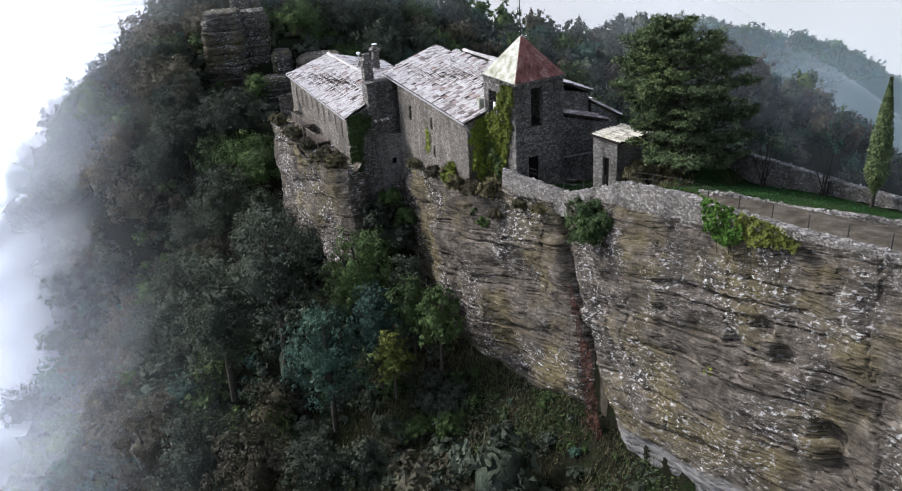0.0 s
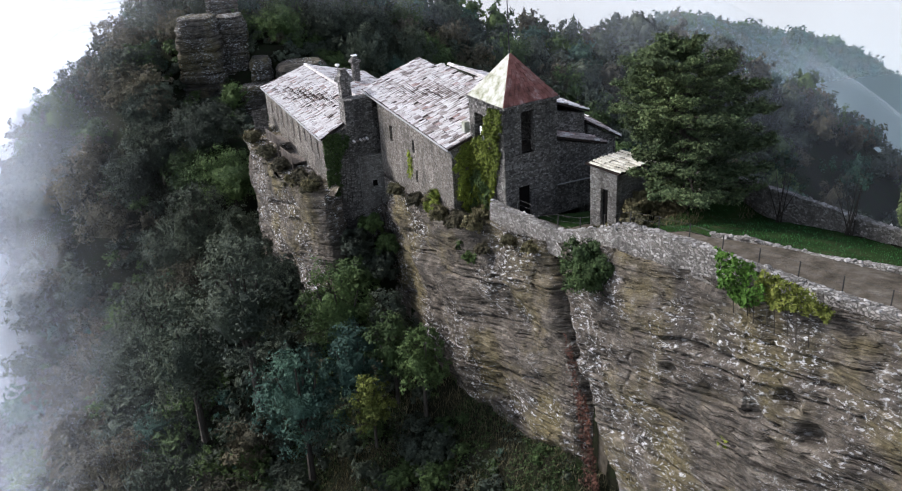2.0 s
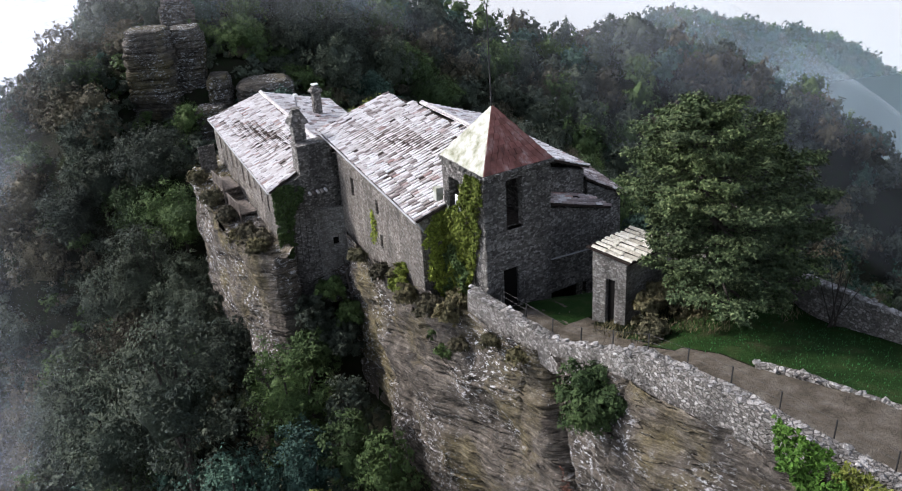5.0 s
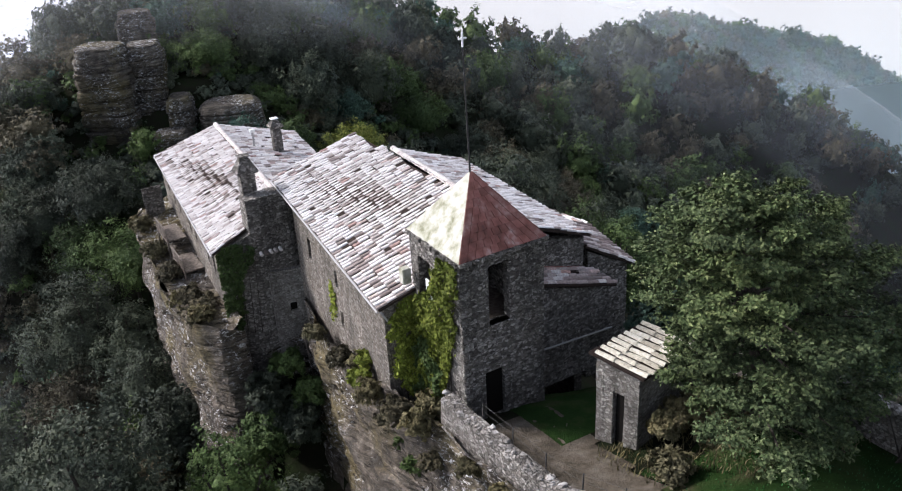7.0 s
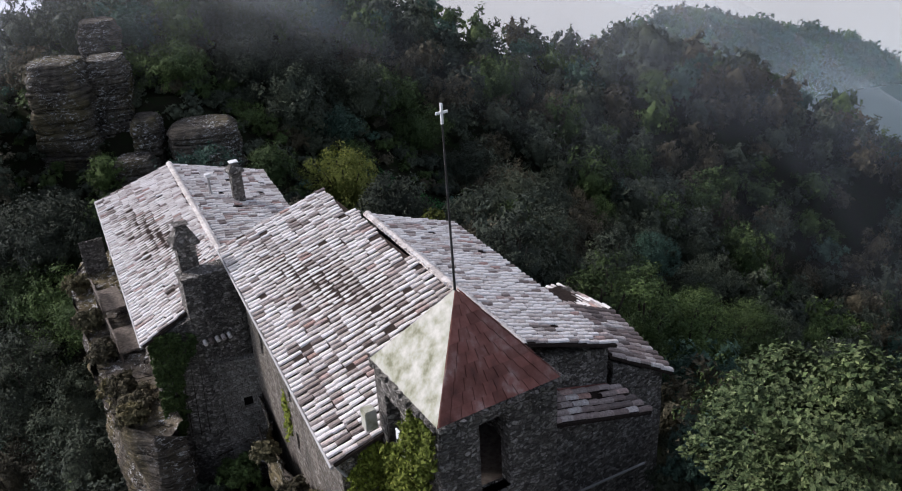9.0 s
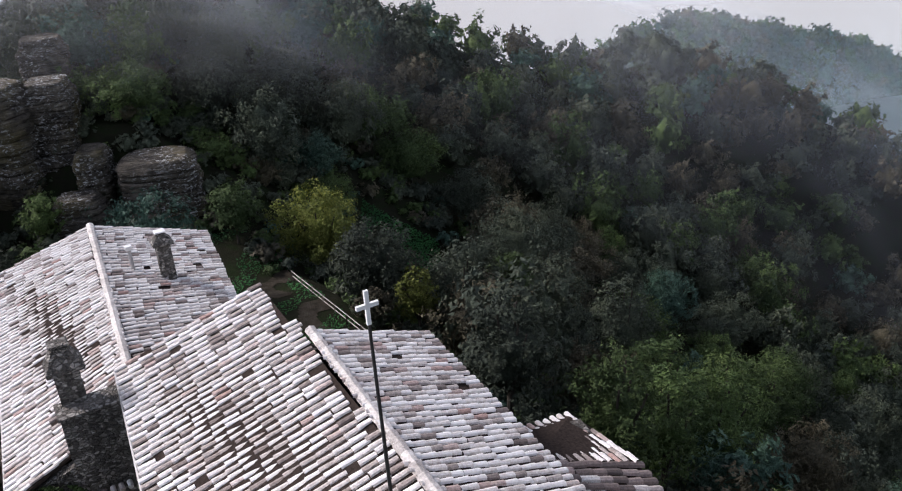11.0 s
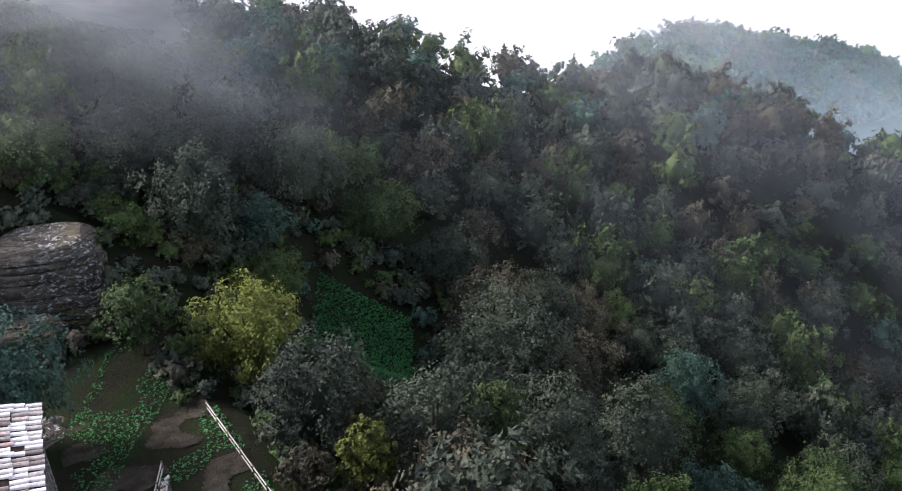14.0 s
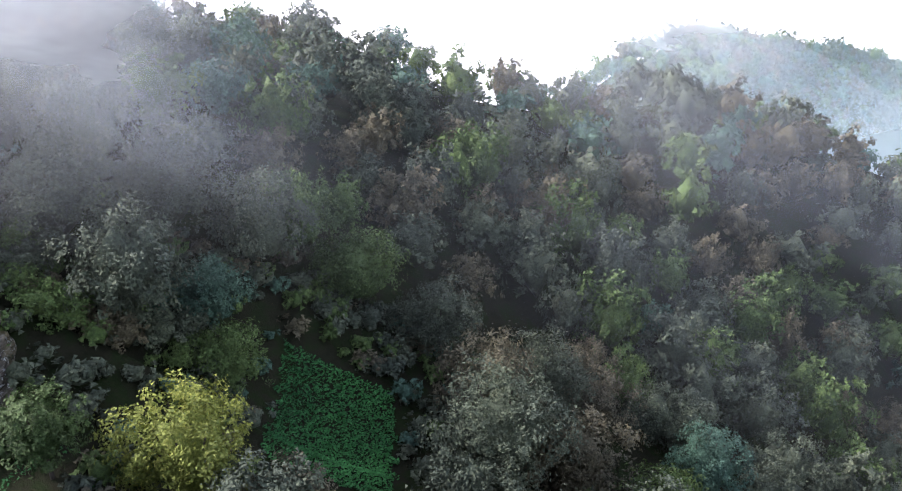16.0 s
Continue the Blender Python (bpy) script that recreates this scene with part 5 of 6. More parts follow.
# the far ridge
for k in range(2400):
    x = rng.uniform(60, 330)
    y = lerp_table(x, RIDGE_Y) + rng.uniform(-150, 8)
    r = rng.uniform(3.2, 5.2)
    plant(rng.choice(4, p=(0.4, 0.3, 0.15, 0.15)), tiny_t[rng.integers(6)], np.diag([r, r, r * rng.uniform(0.9, 1.3)]), on_ground(x, y, -0.1 * r))
for k in range(1700):
    x, y = rng.uniform(-62, 4), rng.uniform(40, 128)
    u, v = to_plan(x, y)
    if u > -3.2 - 4.5 * smooth(8, -4, v) or (v > 20 and u > -8.5):
        continue
    r = rng.uniform(0.9, 2.3)
    plant(rng.choice(4, p=(0.5, 0.22, 0.18, 0.10)), (far_t if r > 1.7 else low_t)[rng.integers(6)], np.diag([r, r, r * 0.8]), on_ground(x, y, -0.3 * r))
for k in range(210):
    x, y = rng.uniform(-72, -14), rng.uniform(62, 150)
    u, v = to_plan(x, y)
    if u > -9.5 or (v < 12 and u > -14):
        continue
    r = rng.uniform(2.6, 4.4)
    plant(rng.choice(4, p=(0.62, 0.16, 0.17, 0.05)), mid_t[rng.integers(6)], np.diag([r, r, r * 0.95]), on_ground(x, y, -0.2 * r))
for k in range(26):
    x, y = rng.uniform(-24, -5), rng.uniform(148, 160)
    r = rng.uniform(1.6, 2.6)
    plant(rng.choice(4, p=(0.6, 0.25, 0.1, 0.05)), mid_t[rng.integers(6)], np.diag([r, r, r * 0.9]), on_ground(x, y, -0.2 * r))
for k in range(520):
    x, y = rng.uniform(-26, 22), rng.uniform(32, 80)
    u, v = to_plan(x, y)
    if u > -1.9 or v > 8:
        continue
    r = rng.uniform(0.45, 1.25) * (1 if u < -4 else 0.7)
    plant(rng.choice(4, p=(0.30, 0.33, 0.31, 0.06)), far_t[rng.integers(6)], np.diag([r, r, r * 0.75]), on_ground(x, y, -0.3 * r))
for k in range(1300):
    x, y = rng.uniform(-46, 26), rng.uniform(104, 172)
    u, v = to_plan(x, y)
    if (-1.8 < x < 8.6 and 145 < y < 162) or (-8 < u < 20.5 and v < 58) or (u < 17 and v < 67):
        continue
    r = rng.uniform(0.9, 2.0)
    plant(rng.choice(4, p=(0.6, 0.22, 0.12, 0.06)), low_t[rng.integers(6)], np.diag([r, r, r * 0.8]), on_ground(x, y, -0.3 * r))
for kind, vs in WOODS.items():
    ends = np.cumsum([0] + [len(v) for v, _ in vs])
    ob = part_mesh("woods", tris_mesh("woods", np.concatenate([v for v, _ in vs]), np.concatenate([f + e for (_, f), e in zip(vs, ends)])), MATS[kind], None)
    tagged(ob, ("dark holm oak woods on the hillside", "green broadleaf woods on the hillside", "brown autumn woods on the hillside", "blue-green woods on the hillside", "yellow-green trees in the woods")[kind], "woods", kind="stuff")


# the cedar in the garden
def cedar(base, tip, h, reach, seed=11):
    """A broad old cedar: whorls of level boughs, each with side sprays that lift at their ends."""
    rnd = np.random.default_rng(seed)
    t = thing("cedar", "large dark green cedar with layered spreading boughs by the hut", "tree", Matrix.Translation(base))
    part("trunk", tube((0, 0, -0.6), (tip[0] * 0.97, tip[1] * 0.97, h * 0.97), 0.45, 0.05, 10), BARK, t)
    outline = [(0.0, 0.62), (0.12, 0.86), (0.30, 1.0), (0.50, 0.98), (0.66, 0.76), (0.80, 0.56), (0.92, 0.32), (1.0, 0.08)]
    n = 92
    for k in range(n):
        e = (k + rnd.uniform(-0.4, 0.4)) / (n - 1)
        e = min(1.0, max(0.0, e))
        z = h * (0.13 + 0.85 * e ** 0.92)
        foot = np.array([tip[0] * z / h, tip[1] * z / h, z])
        a = k * 2.399 + rnd.uniform(-0.4, 0.4)
        full = reach * lerp_table(e, outline) * (0.52 + 0.62 * rnd.random())
        dirn = np.array([math.cos(a), math.sin(a), 0])
        full *= 1 - 0.24 * smooth(0.1, 0.9, -dirn[0]) * smooth(0.9, 0.4, e)
        side = np.array([-dirn[1], dirn[0], 0])
        rise = rnd.uniform(-0.06, 0.14) + 0.35 * e * e
        sag = rnd.uniform(0.02, 0.10) * (1.3 - e)
        bough = new("bough")
        bough.parent = t

        def along(s):
            return foot + dirn * (s * full) + np.array([0, 0, full * (rise * s - sag * math.sin(math.pi * min(1, s * 1.15)))])

        limb = bmesh.new()
        for s in range(3):
            add_tube(limb, along(s / 3), along((s + 1) / 3), (0.10 * (1 - e) + 0.035) * (1 - 0.28 * s), (0.10 * (1 - e) + 0.035) * (1 - 0.28 * (s + 1)), 5)
        part("branch", limb, BARK, bough)
        q = []
        for c in range(int(6 + 7.0 * full)):
            s = 0.14 + 0.90 * rnd.random() ** 0.62
            w = rnd.uniform(-1, 1) * (0.40 * full * math.sin(math.pi * min(1, s * 0.82 + 0.12)) + 0.12)
            at = along(s) + side * w + np.array([0, 0, 0.10 * abs(w) + rnd.normal() * 0.14])
            way = dirn * (0.55 + 0.4 * s) + side * (0.8 * np.sign(w) * min(1, abs(w))) + np.array([0, 0, 0.25])
            way /= np.linalg.norm(way)
            m = 30
            p = at + way * rnd.uniform(-0.38, 0.42, size=(m, 1)) + rnd.normal(size=(m, 3)) * [0.13, 0.13, 0.07]
            q.append(leaf_quads(rnd, p, np.tile([0, 0, 0.55], (m, 1)) + way * 0.35, 0.10, 0.35, 0.45, 0.4))
        part_mesh("foliage", quads_mesh("foliage", np.concatenate(q)), LEAF_CEDAR, bough)
    return t


cedar((19.7, 66.3, 0.7), (-3.1, -2.3), 13.5, 6.5)


# the cypress
def cypress(base, h, r, seed=5):
    rnd = np.random.default_rng(seed)
    t = thing("cypress", "slender dark green cypress on the lawn", "tree", Matrix.Translation(base))
    part("trunk", tube((0, 0, -0.4), (0, 0, h * 0.9), 0.16, 0.03), BARK, t)
    m = 4200
    e = rnd.random(m)
    rad = r * np.clip(np.minimum(1.0, 5 * e) * (1 - e ** 2.2), 0.05, 1) * (0.7 + 0.35 * rnd.random(m))
    a = rnd.random(m) * math.tau
    p = np.stack([rad * np.cos(a), rad * np.sin(a), 0.9 + (h - 0.9) * e], 1)
    d = np.stack([np.cos(a), np.sin(a), 0.6 + 0 * a], 1)
    part_mesh("crown", quads_mesh("crown", leaf_quads(rnd, p, d, 0.12, 0.1, 0.3, 0.3)), LEAF_CEDAR, t)


_w = to_world(12.6, -25.3)
cypress((_w.x, _w.y, ground_z(_w.x, _w.y)), 9.2, 0.85)


# climbers: leaves laid on walls and rock
def climber(name, label, origin, across, up, out, w, h, n, size, mat, seed, mask=0.0, category="ivy", outline=None):
    """Leaves over a patch of wall: origin is its lower corner, across and up its sides, out the wall's outward normal."""
    rnd = np.random.default_rng(seed)
    a, b = rnd.random(n) * w, rnd.random(n) * h
    o, x, y, z = map(np.array, (origin, across, up, out))
    keep = np.array([1.3 * noise.noise(Vector((p * 0.9 + seed, q * 0.6, seed))) + 0.6 * noise.noise(Vector((p * 2.5, q * 2.5, seed))) + 0.95 * (1 - (2 * p / w - 1) ** 2) * (1 - abs(2 * q / h - 1) ** 3) > mask + 0.12 for p, q in zip(a, b)])
    if outline:
        keep = []
        for p, q in zip(a, b):
            lo, hi = lerp_table(q, [(o_[0], o_[1]) for o_ in outline]), lerp_table(q, [(o_[0], o_[2]) for o_ in outline])
            wob = 0.55 * noise.noise(Vector((p * 0.8, q * 0.9, seed))) + 0.35 * noise.noise(Vector((p * 2.6, q * 2.6, seed)))
            thin = noise.noise(Vector((p * 1.7, q * 1.4, seed + 30)))
            keep.append(lo + wob < p < hi + wob and thin > -0.38)
        keep = np.array(keep)
    a, b = a[keep], b[keep]
    thick = np.array([0.10 + 0.85 * abs(noise.noise(Vector((p * 0.9, q * 0.8, seed + 5)))) for p, q in zip(a, b)])
    p = o + np.outer(a, x) + np.outer(b, y) + np.outer(thick * rnd.random(len(a)) ** 0.4, z)
    d = np.tile(z, (len(p), 1)) * 1.0
    t = thing(name, label, category, PLAN)
    part_mesh("leaves", quads_mesh("leaves", leaf_quads(rnd, p, d, size, 0.2, 0.8, 0.4)), mat, t)
    for k in range(4):
        u = w * (0.25 + 0.17 * k)
        part("stem", tube(Vector(o + x * u + z * 0.03), Vector(o + x * (u + 0.3) + y * h * 0.8 + z * 0.05), 0.03, 0.012, 5), BARK, t)
    return t


climber("ivy", "bright yellow-green ivy climbing the tower's corner", (-0.05, 0.0, -2.2), (0, 1, 0), (0, 0, 1), (-1, 0, 0), 5.0, 10.2, 13000, 0.115, LEAF_IVY, 1, outline=[(0, 2.8, 4.2), (2.0, 1.8, 5.0), (3.4, 1.4, 5.0), (5.0, 1.0, 5.0), (6.4, 0.7, 5.0), (7.4, 0.3, 3.2), (8.6, 0.2, 2.7), (9.8, 0.2, 1.9), (10.2, 0.6, 1.2)])
climber("ivy", "dense green ivy hanging between nave and tower", (-0.1, 4.95, -2.5), (-1, 0, 0), (0, 0, 1), (0, -1, 0), 1.9, 6.8, 4200, 0.12, LEAF_IVY, 2, outline=[(0, -0.2, 0.2), (1.5, -0.2, 1.4), (4.0, -0.2, 1.8), (5.8, -0.2, 1.5), (6.8, -0.2, 0.6)])
climber("ivy", "dense dark green ivy at the tower's foot", (-0.16, 1.4, -3.0), (0, 1, 0), (0, 0, 1), (-1, 0, 0), 3.6, 5.2, 3800, 0.12, LEAF_GREEN, 3, outline=[(0, 1.2, 1.8), (1.6, 0.4, 3.6), (3.6, 0.6, 3.6), (5.2, 1.6, 2.4)])
climber("ivy", "green ivy hanging over the house's end wall", (-5.6, 24.1, -6.2), (0.98, -0.2, 0), (0, 0, 1), (-0.2, -0.98, 0), 3.0, 7.4, 5200, 0.13, LEAF_GREEN, 4, outline=[(0, 0.4, 0.8), (2.0, 0.1, 1.3), (4.5, -0.2, 1.5), (6.0, -0.2, 2.2), (7.0, -0.2, 2.8), (7.4, 0.2, 1.6)])
climber("ivy", "small patch of yellow ivy on the nave wall", (-0.95, 13.8, -1.8), (0.09, 1, 0), (0, 0, 1), (-1, 0.09, 0), 1.3, 3.0, 500, 0.10, LEAF_IVY, 5, 0.2)
climber("ivy", "green and yellow ivy spilling over the parapet", (-2.0, -31.9, 3.0), (0, 1, 0.0), (0, 0, 1), (-1, 0, 0), 7.6, 3.1, 5200, 0.11, LEAF_YELLOW, 6, outline=[(0, 7.0, 2.0), (1.1, 4.9, 4.0), (1.5, 3.2, 5.2), (2.1, 0.9, 5.2), (2.6, 0.5, 5.2), (3.0, 1.6, 5.2)])
climber("ivy", "green ivy spilling over the parapet", (-2.05, -31.3, 2.8), (0, 1, 0.0), (0, 0, 1), (-1, 0, 0), 8.0, 3.4, 6500, 0.11, LEAF_BRIGHT, 7, outline=[(0, 7.5, 4.0), (0.6, 5.6, 5.6), (1.2, 4.5, 6.9), (2.0, 4.1, 7.2), (2.7, 4.3, 7.4), (3.3, 5.0, 7.5)])
climber("creeper", "rust-brown dead creeper hanging in the cliff's great crack", (-1.7, -14.6, -19.0), (0, 1, 0), (0, 0, 1), (-1, 0, 0), 6.0, 13.0, 5200, 0.11, LEAF_RUST, 9, category="creeper", outline=[(0, 0.1, 2.6), (4.0, 0.9, 2.5), (8.0, 2.1, 3.2), (11.0, 3.4, 4.1), (13.0, 4.4, 4.7)])
climber("ivy", "dark ivy on the foot of the rock", (-1.5, 2.4, -15.2), (0, 1, 0), (0, 0, 1), (-1, 0, 0), 1.7, 4.0, 1300, 0.10, LEAF_BLUE, 8, 0.1)


def shrub(name, label, at, r, h, mat, leaves, seed, size=0.12):
    rnd = np.random.default_rng(seed)
    t = thing(name, label, "shrub", PLAN @ Matrix.Translation(at), "shrubs on the rock")
    bl = crown_blobs(rnd, r, h, 12)
    part_mesh("crown", tris_mesh("crown", *lumpy_crown(rnd, bl, leaves * 2, size, level=1)), mat, t)
    for c, cr in bl[1:6]:
        part("stem", tube((0.5, 0, 0), c, 0.035, 0.012, 5), BARK, t)
    return t


shrub("shrub", "round dark green shrub growing from the cliff top", (-1.9, -13.0, -2.6), 2.4, 5.2, LEAF_GREEN, 5200, 21, 0.11)
shrub("shrub", "small bright shrub in a cleft of the cliff", (-1.7, -25.6, -6.4), 0.8, 1.4, LEAF_IVY, 700, 22, 0.10)
for k, (u, v, z, r) in enumerate(((-2.6, 21.6, -9.6, 1.5), (-4.4, 21.2, -11.5, 1.9), (-1.6, 19.8, -11.5, 1.6), (-3.2, 19.6, -14.0, 2.4), (-5.6, 20.0, -15.0, 2.6))):
    shrub("shrub", "dark green bush in the shaded cleft between house and nave", (u, v, z), r, 1.7 * r, LEAF_DARK if k % 2 else LEAF_GREEN, int(700 + 500 * r * r), 90 + k)
for k, (u, v, z, r, m) in enumerate(((-2.2, 15.5, -3.4, 0.9, LEAF_GRASS), (-2.3, 11.5, -3.3, 1.0, LEAF_BROWN), (-2.6, 6.6, -2.9, 1.1, LEAF_GRASS), (-2.4, 3.6, -2.6, 1.2, LEAF_BROWN), (-2.2, 1.6, -2.2, 1.0, LEAF_GRASS), (-2.0, 0.6, -4.0, 0.8, LEAF_BROWN), (-2.5, 8.0, -2.6, 0.9, LEAF_IVY), (-7.2, 25.0, -4.9, 1.1, LEAF_GRASS), (-7.2, 28.0, -4.8, 1.2, LEAF_BROWN), (-7.4, 37.0, -4.6, 1.2, LEAF_GRASS), (-7.2, 42.5, -4.2, 1.2, LEAF_GRASS), (-7.3, 33.0, -5.0, 1.2, LEAF_BROWN), (-1.9, 2.5, -5.5, 0.9, LEAF_GREEN), (-1.9, -3.0, -1.8, 0.7, LEAF_GRASS), (-1.9, -6.0, -1.4, 0.8, LEAF_GRASS))):
    shrub("shrub", "tangle of dry brown brambles on a rock ledge" if m is not LEAF_IVY else "yellow-green tuft on a rock ledge", (u, v, z), r, 1.6 * r, m, int(500 + 600 * r * r), 120 + k, 0.10)
shrub("shrub", "dry brown scrub on the rock beside the nave", (-1.5, 9.5, -2.8), 1.1, 1.5, LEAF_GRASS, 600, 23)
shrub("shrub", "yellow-green tuft under the nave wall", (-1.7, 8.6, -1.9), 0.8, 1.3, LEAF_IVY, 500, 24)
shrub("shrub", "brown dry bramble on the crag under the house", (-7.0, 26.0, -5.6), 1.6, 2.6, LEAF_BROWN, 1200, 25)
shrub("shrub", "brown dry bramble on the crag under the house", (-7.6, 29.5, -6.0), 1.3, 2.2, LEAF_GRASS, 900, 26)
shrub("shrub", "dark shrub on the rock under the nave", (-1.7, 4.0, -5.0), 0.9, 1.8, LEAF_GREEN, 700, 27)
shrub("shrub", "dry brown scrub below the ivy", (-1.0, 2.5, -2.5), 1.2, 2.0, LEAF_GRASS, 900, 28)
for k, (u, v, r, h) in enumerate(((5.7, -8.3, 0.8, 1.7), (6.7, -8.2, 1.1, 2.2), (8.1, -8.4, 1.3, 2.2), (9.6, -9.2, 1.4, 1.7), (8.0, -10.0, 1.3, 1.2))):
    shrub("shrub", "dry brown scrub behind the parapet beside the hut", (u, v, 0.3), r, h, LEAF_GRASS, 1500, 290 + k)
shrub("shrub", "dry brown scrub behind the parapet beside the hut", (4.0, -10.5, 0.6), 1.2, 1.2, LEAF_GRASS, 900, 30)
shrub("shrub", "grey-green olive bush beside the annex", (12.5, -1.0, -0.8), 2.0, 3.6, LEAF_BLUE, 2200, 31, 0.13)


# dry grass and weeds on the slope under the cliff
def blades(rnd, p, tall, spread):
    k = len(p)
    a = rnd.random(k) * math.tau
    lean = np.stack([np.cos(a), np.sin(a), 0 * a], 1) * (spread * rnd.random(k))[:, None]
    s = np.stack([-np.sin(a), np.cos(a), 0 * a], 1) * 0.035
    hgt = (tall * (0.5 + rnd.random(k)))[:, None] * np.array([0, 0, 1.0])
    return np.stack([p - s, p + s, p + s * 0.6 + lean * 0.6 + hgt * 0.7, p + lean + hgt], 1).reshape(-1, 3)


def meadow(name, label, inside, box4, n, tall, mat, seed, category="grass", leaf=0.0):
    rnd = np.random.default_rng(seed)
    p = []
    for _ in range(n):
        x, y = rnd.uniform(box4[0], box4[1]), rnd.uniform(box4[2], box4[3])
        if inside(x, y):
            p.append((x, y, ground_z(x, y) - 0.02))
    p = np.array(p)
    v = leaf_quads(rnd, p + rnd.random((len(p), 1)) * [0, 0, tall], np.tile([0, 0, 1.0], (len(p), 1)), leaf, 0.2, 0.5) if leaf else blades(rnd, p, tall, tall)
    return tagged(part_mesh(name, quads_mesh(name, v), mat, None), label, category, kind="stuff")


def patchy(x, y, k, t):
    return noise.noise(Vector((x * 0.22, y * 0.22, k))) > t


def slope(x, y):
    u, v = to_plan(x, y)
    return u < -0.4


meadow("dry_grass", "dry brown grass on the slope under the cliff", lambda x, y: slope(x, y) and patchy(x, y, 3, -0.15), (-22, 22, 34, 82), 60000, 0.55, LEAF_GRASS, 41)
meadow("weeds", "low green weeds on the slope under the cliff", lambda x, y: slope(x, y) and patchy(x, y, 8, 0.0), (-24, 22, 34, 84), 60000, 0.6, LEAF_GREEN, 42, "weeds", 0.12)
meadow("scrub", "dark tangled scrub on the slope under the cliff", lambda x, y: slope(x, y) and patchy(x, y, 14, 0.1), (-40, 20, 34, 100), 60000, 1.0, LEAF_DARK, 43, "scrub", 0.15)
meadow("clearing", "bright green nettles in a clearing", lambda x, y: abs(x - 3.4) < 4.6 + noise.noise(Vector((y, 0, 0))) and 146.5 < y < 161, (-3, 10, 145, 163), 14000, 0.5, LEAF_CLEARING, 44, "weeds", 0.14)
meadow("weeds", "green weeds and bare soil in the back yard", lambda x, y: patchy(x, y, 5, -0.05) and 9 < to_plan(x, y)[0] < 19, (-14, 12, 100, 140), 30000, 0.25, LEAF_CLEARING, 45, "weeds", 0.10)
meadow("dry_grass", "dry grass under the cedar", lambda x, y: patchy(x, y, 6, -0.2) and -14 < to_plan(x, y)[1] < -5.6 and 3 < to_plan(x, y)[0] < 14, (9, 28, 55, 75), 9000, 0.35, LEAF_GRASS, 46)
meadow("lawn_grass", "short dark green lawn grass", lambda x, y: kerb_u(to_plan(x, y)[1]) < to_plan(x, y)[0] < 13.3 and to_plan(x, y)[1] < -10, (14, 42, 36, 66), 16000, 0.13, LEAF_CLEARING, 47)

# pampas-like tufts
for k, (x, y) in enumerate(((-5.4, 62.0), (-3.6, 66.5), (-9.5, 60.5))):
    rnd = np.random.default_rng(60 + k)
    p = np.array(on_ground(x, y)) + rnd.normal(size=(260, 3)) * [0.16, 0.16, 0.02]
    t = thing("grass_tuft", "pale dry tussock of grass on the slope", "grass")
    part_mesh("blades", quads_mesh("blades", blades(rnd, p, 0.9, 0.9)), LEAF_GRASS, t)


# ---- rock outcrops behind the house ----
def outcrop(at, size, seed, turn=0.0):
    """A block of bedded sandstone: flat topped, each bed a slab of its own, a little proud or set back."""
    n = 44
    rnd = random.Random(int(seed * 10))
    rock = thing("rock_outcrop", "bedded grey sandstone outcrop with lichen on its ledges", "rock", Matrix.Translation(at) @ Matrix.Rotation(turn, 4, "Z"), "outcrops behind the house")
    z0 = 0.0
    while z0 < size[2] - 0.05:
        z1 = min(size[2], z0 + rnd.choice((0.35, 0.5, 0.7, 0.9, 1.3)))
        if size[2] - z1 < 0.3:
            z1 = size[2]
        proud, dx, dy = rnd.uniform(-0.10, 0.05), rnd.uniform(-0.12, 0.12), rnd.uniform(-0.12, 0.12)
        bm = bmesh.new()
        rings = []
        for e, inset in ((0.0, 0.09), (0.14, 0.02), (0.5, 0.0), (0.84, 0.015), (1.0, 0.07)):
            z = z0 + (z1 - z0) * e
            t = z / size[2]
            ring = []
            for k in range(n):
                a = k * math.tau / n
                c, s = math.cos(a), math.sin(a)
                r = (abs(c) ** 4.5 + abs(s) ** 4.5) ** (-1 / 4.5)
                r *= (1 - 0.08 * t - 0.20 * smooth(0.86, 1.0, t) ** 2) * (1 + proud - inset)
                r *= 1 + 0.14 * noise.noise(Vector((c * 1.5 + seed, s * 1.5, t * 0.9))) + 0.07 * noise.noise(Vector((c * 4 + seed, s * 4, z * 0.9))) + 0.025 * noise.noise(Vector((c * 12, s * 12, z * 3 + seed)))
                ring.append(bm.verts.new((c * r * size[0] + dx, s * r * size[1] + dy, z + 0.12 * noise.noise(Vector((c * 2, s * 2, z0 + seed))))))
            rings.append(ring)
        for a, b in zip(rings, rings[1:]):
            for k in range(n):
                bm.faces.new((a[k], a[(k + 1) % n], b[(k + 1) % n], b[k]))
        bm.faces.new(rings[0][::-1])
        bm.faces.new(rings[-1])
        part("rock_bed", bm, ROCK_GREY_SHADED, rock)
        z0 = z1
    return rock


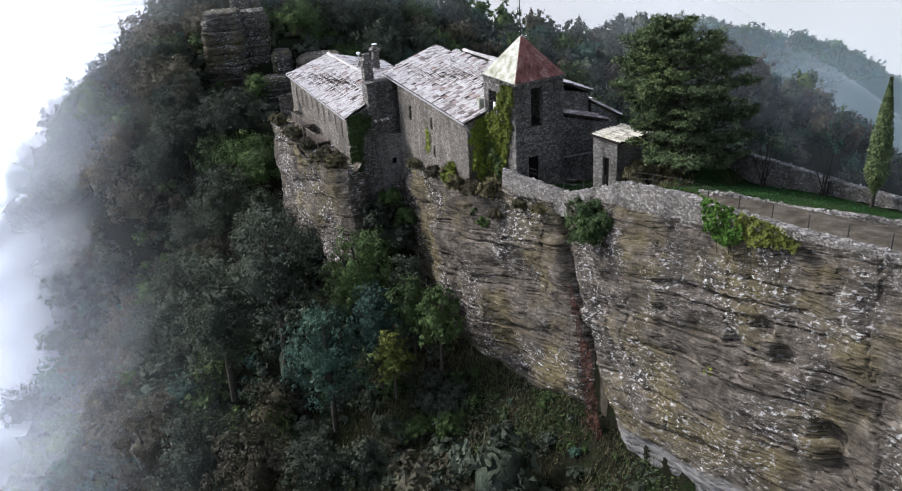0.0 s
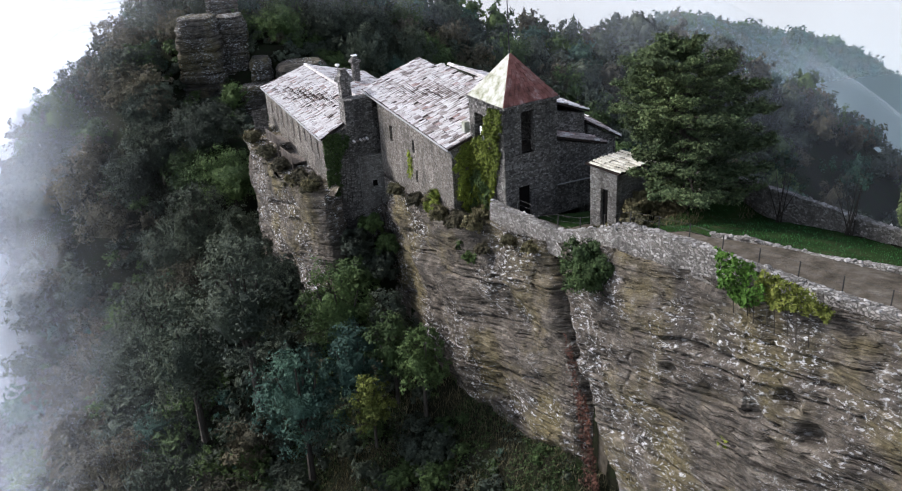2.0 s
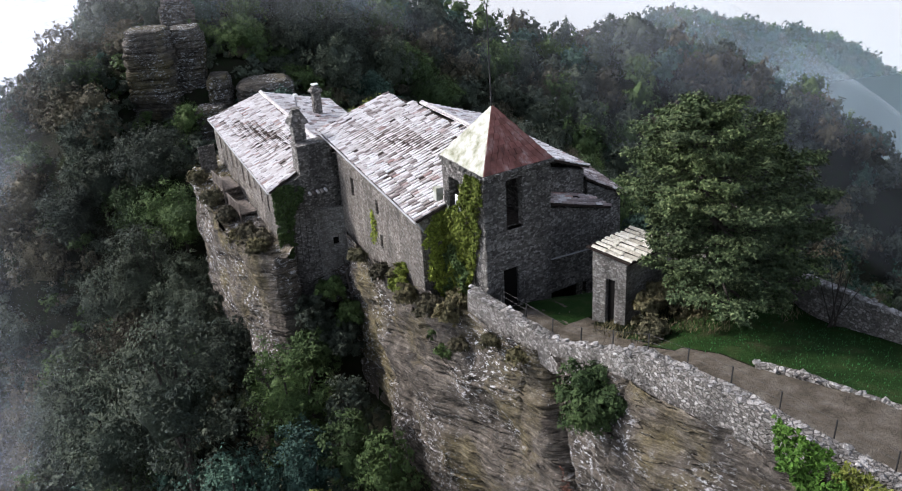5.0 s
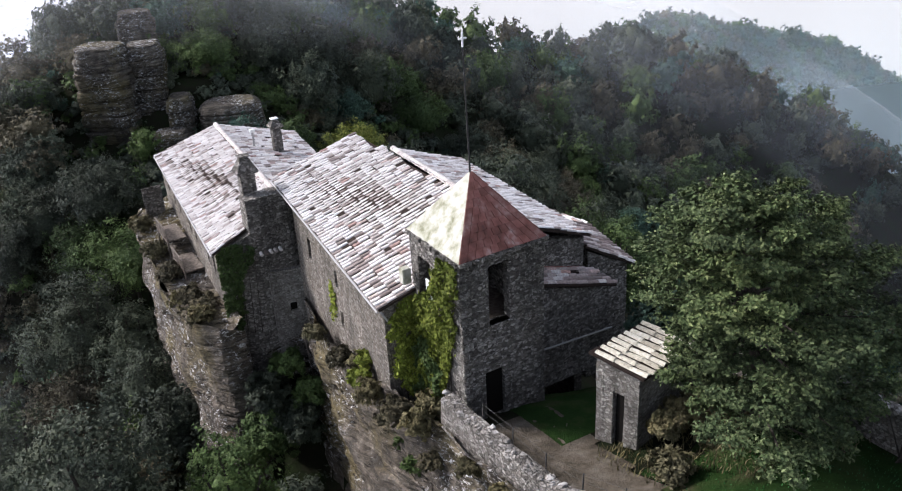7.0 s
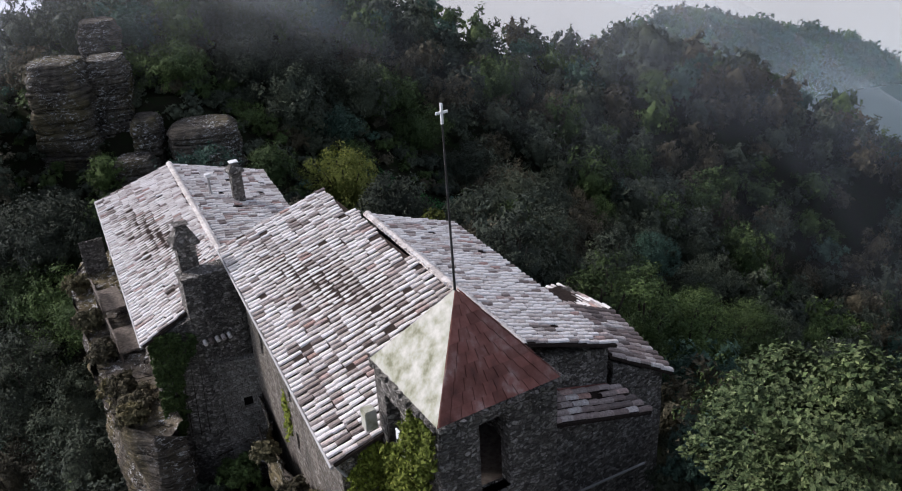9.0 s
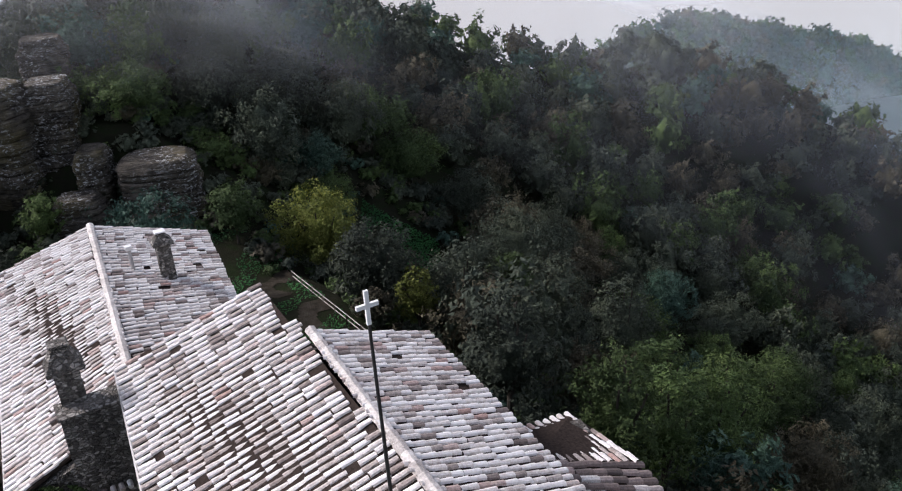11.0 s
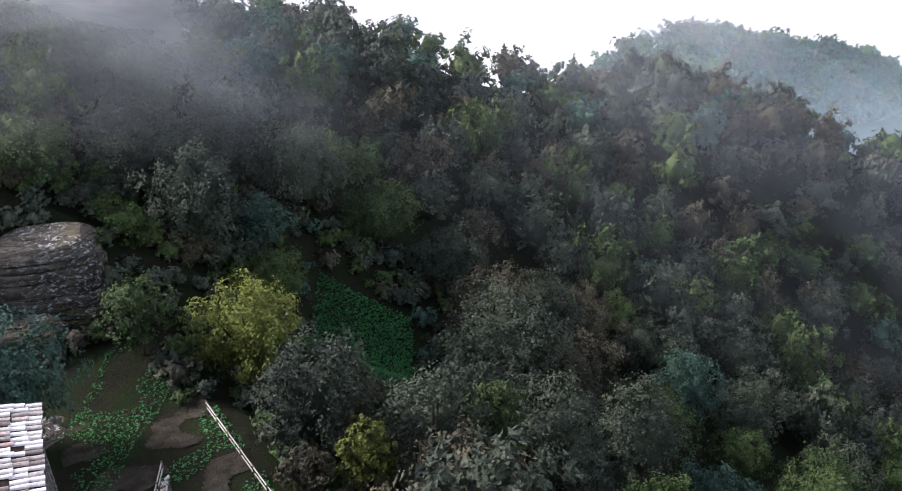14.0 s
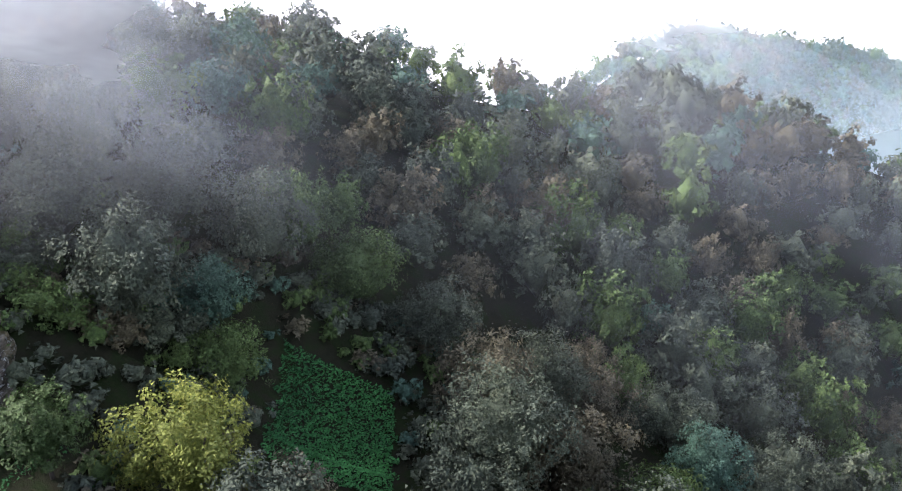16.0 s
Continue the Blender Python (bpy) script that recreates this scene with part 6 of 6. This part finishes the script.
outcrop((-19.6, 143.6, -15), (4.4, 3.3, 11.6), 1.3, 0.15)
outcrop((-26.0, 144.0, -14), (1.8, 2.8, 11.6), 4.7, 0.1)
outcrop((-35.2, 145.6, -14), (3.6, 3.2, 18.2), 7.1, -0.1)
outcrop((-30.6, 148.6, -14), (2.6, 2.8, 17.6), 9.4, 0.1)
outcrop((-33.0, 155.0, -6), (2.8, 2.4, 12.6), 12.2, 0.3)
outcrop((-26.6, 139.6, -16), (2.8, 2.4, 10.4), 15.2, 0.1)
outcrop((-21.5, 138.0, -17), (4.6, 2.4, 9.0), 17.2, 0.1)
outcrop((-11.0, 153.2, -15), (2.4, 1.6, 4.6), 18.2, 0.4)
outcrop((-14.8, 157.0, -15), (3.2, 1.8, 8.4), 21.2, 0.2)
outcrop((-18.0, 150.0, -14), (2.0, 2.0, 6.0), 31.2, 0.2)
outcrop((-14.5, 131.5, -15.2), (4.6, 2.4, 4.2), 24.2, 0.3)
outcrop((-17.5, 127.0, -14.5), (4.6, 2.6, 4.2), 27.2, 0.4)


# ---- railings in the back yard ----
def railing(name, label, pts, rails, lean=0.0):
    t = thing(name, label, "railing")
    ws = []
    for u, v in pts:
        w = to_world(u, v)
        ws.append(Vector((w.x, w.y, ground_z(w.x, w.y))))
    for a, b in zip(ws, ws[1:]):
        n = max(1, round((b - a).length / 2.2))
        for k in range(n + 1):
            p = a.lerp(b, k / n)
            part("post", box(p.x - 0.06, p.x + 0.06, p.y - 0.06, p.y + 0.06, p.z - 0.3, p.z + 1.05, 0.01), WOOD, t)
        for h in rails:
            part("rail", tube(a + Vector((0, 0, h)), b + Vector((0, 0, h)), 0.045, 0.04, 6), WOOD_PALE, t)
    return t


WOOD_PALE, _n, _l, _b = material("pale_wood", 0.8, 0.2)
_l.new(ramp(_n, _l, noise_tex(_n, _l, 3, 6), [(0.3, (0.28, 0.25, 0.22)), (0.7, (0.50, 0.47, 0.43))]), _b.inputs["Base Color"])
railing("railing", "pale wooden rail fence along the yard's edge", [(18.2, 57.5), (18.5, 46), (19.2, 36.5)], (0.5, 0.95))
railing("railing", "pale wooden handrail beside a low wall", [(13.9, 51.5), (11.7, 46.2), (11.1, 40)], (0.55, 0.95))
_g = ground_z(*to_world(12.5, 46)[:2])
rubble_wall("yard_wall", [(13.6, 49.5, _g + 1.0), (11.4, 43, _g + 1.0), (11.6, 39.5, _g + 1.0)], 1.6, 0.25, "low stone wall in the back yard", 40, 4)
rubble_wall("yard_wall", [(11.6, 39.5, _g + 0.9), (17, 36.6, _g + 0.9), (20.1, 36.8, _g + 0.7), (20.3, 33.5, _g + 0.7)], 2.5, 0.3, "low stone wall closing the back yard", 60, 5)

# wire fence posts along the parapet
fence = thing("wire_fence", "thin iron posts with sagging wire along the parapet", "fence", PLAN)
last = None
for k in range(16):
    v = -2.4 - 2.54 * k
    z = parapet_top(v)
    part("post", tube((-0.55, v, z - 0.3), (-0.5, v, z + 0.85), 0.04, 0.035, 6), IRON, fence)
    if last:
        for h in (0.4, 0.8):
            part("wire", tube((-0.5, last[0], last[1] + h), (-0.5, v, z + h), 0.008, 0.008, 4), IRON, fence)
    last = (v, z)

# bare saplings by the garden wall
for k, (u, v) in enumerate(((13.0, -15.5), (13.2, -21.0))):
    w = to_world(u, v)
    rnd = np.random.default_rng(80 + k)
    t = thing("sapling", "thin nearly bare sapling by the garden wall", "tree", Matrix.Translation((w.x, w.y, ground_z(w.x, w.y))))
    tips = []
    for j in range(6):
        tip = (rnd.uniform(-1.6, 1.6), rnd.uniform(-1.2, 1.2), rnd.uniform(3.2, 5.2))
        part("stem", tube((0.1 * j - 0.3, 0, 0), tip, 0.05, 0.015, 5), BARK, t)
        tips.append((tip, 0.8))
    part_mesh("leaves", quads_mesh("leaves", leaf_cloud(rnd, tips, 420, 0.09, make=leaf_quads)), LEAF_BLUE, t)


# ---- to metres ----
for ob in list(scene.objects):
    if ob.parent is None and ob.type in {"MESH", "EMPTY"}:
        ob.matrix_world = Matrix.Scale(UNIT, 4) @ ob.matrix_world
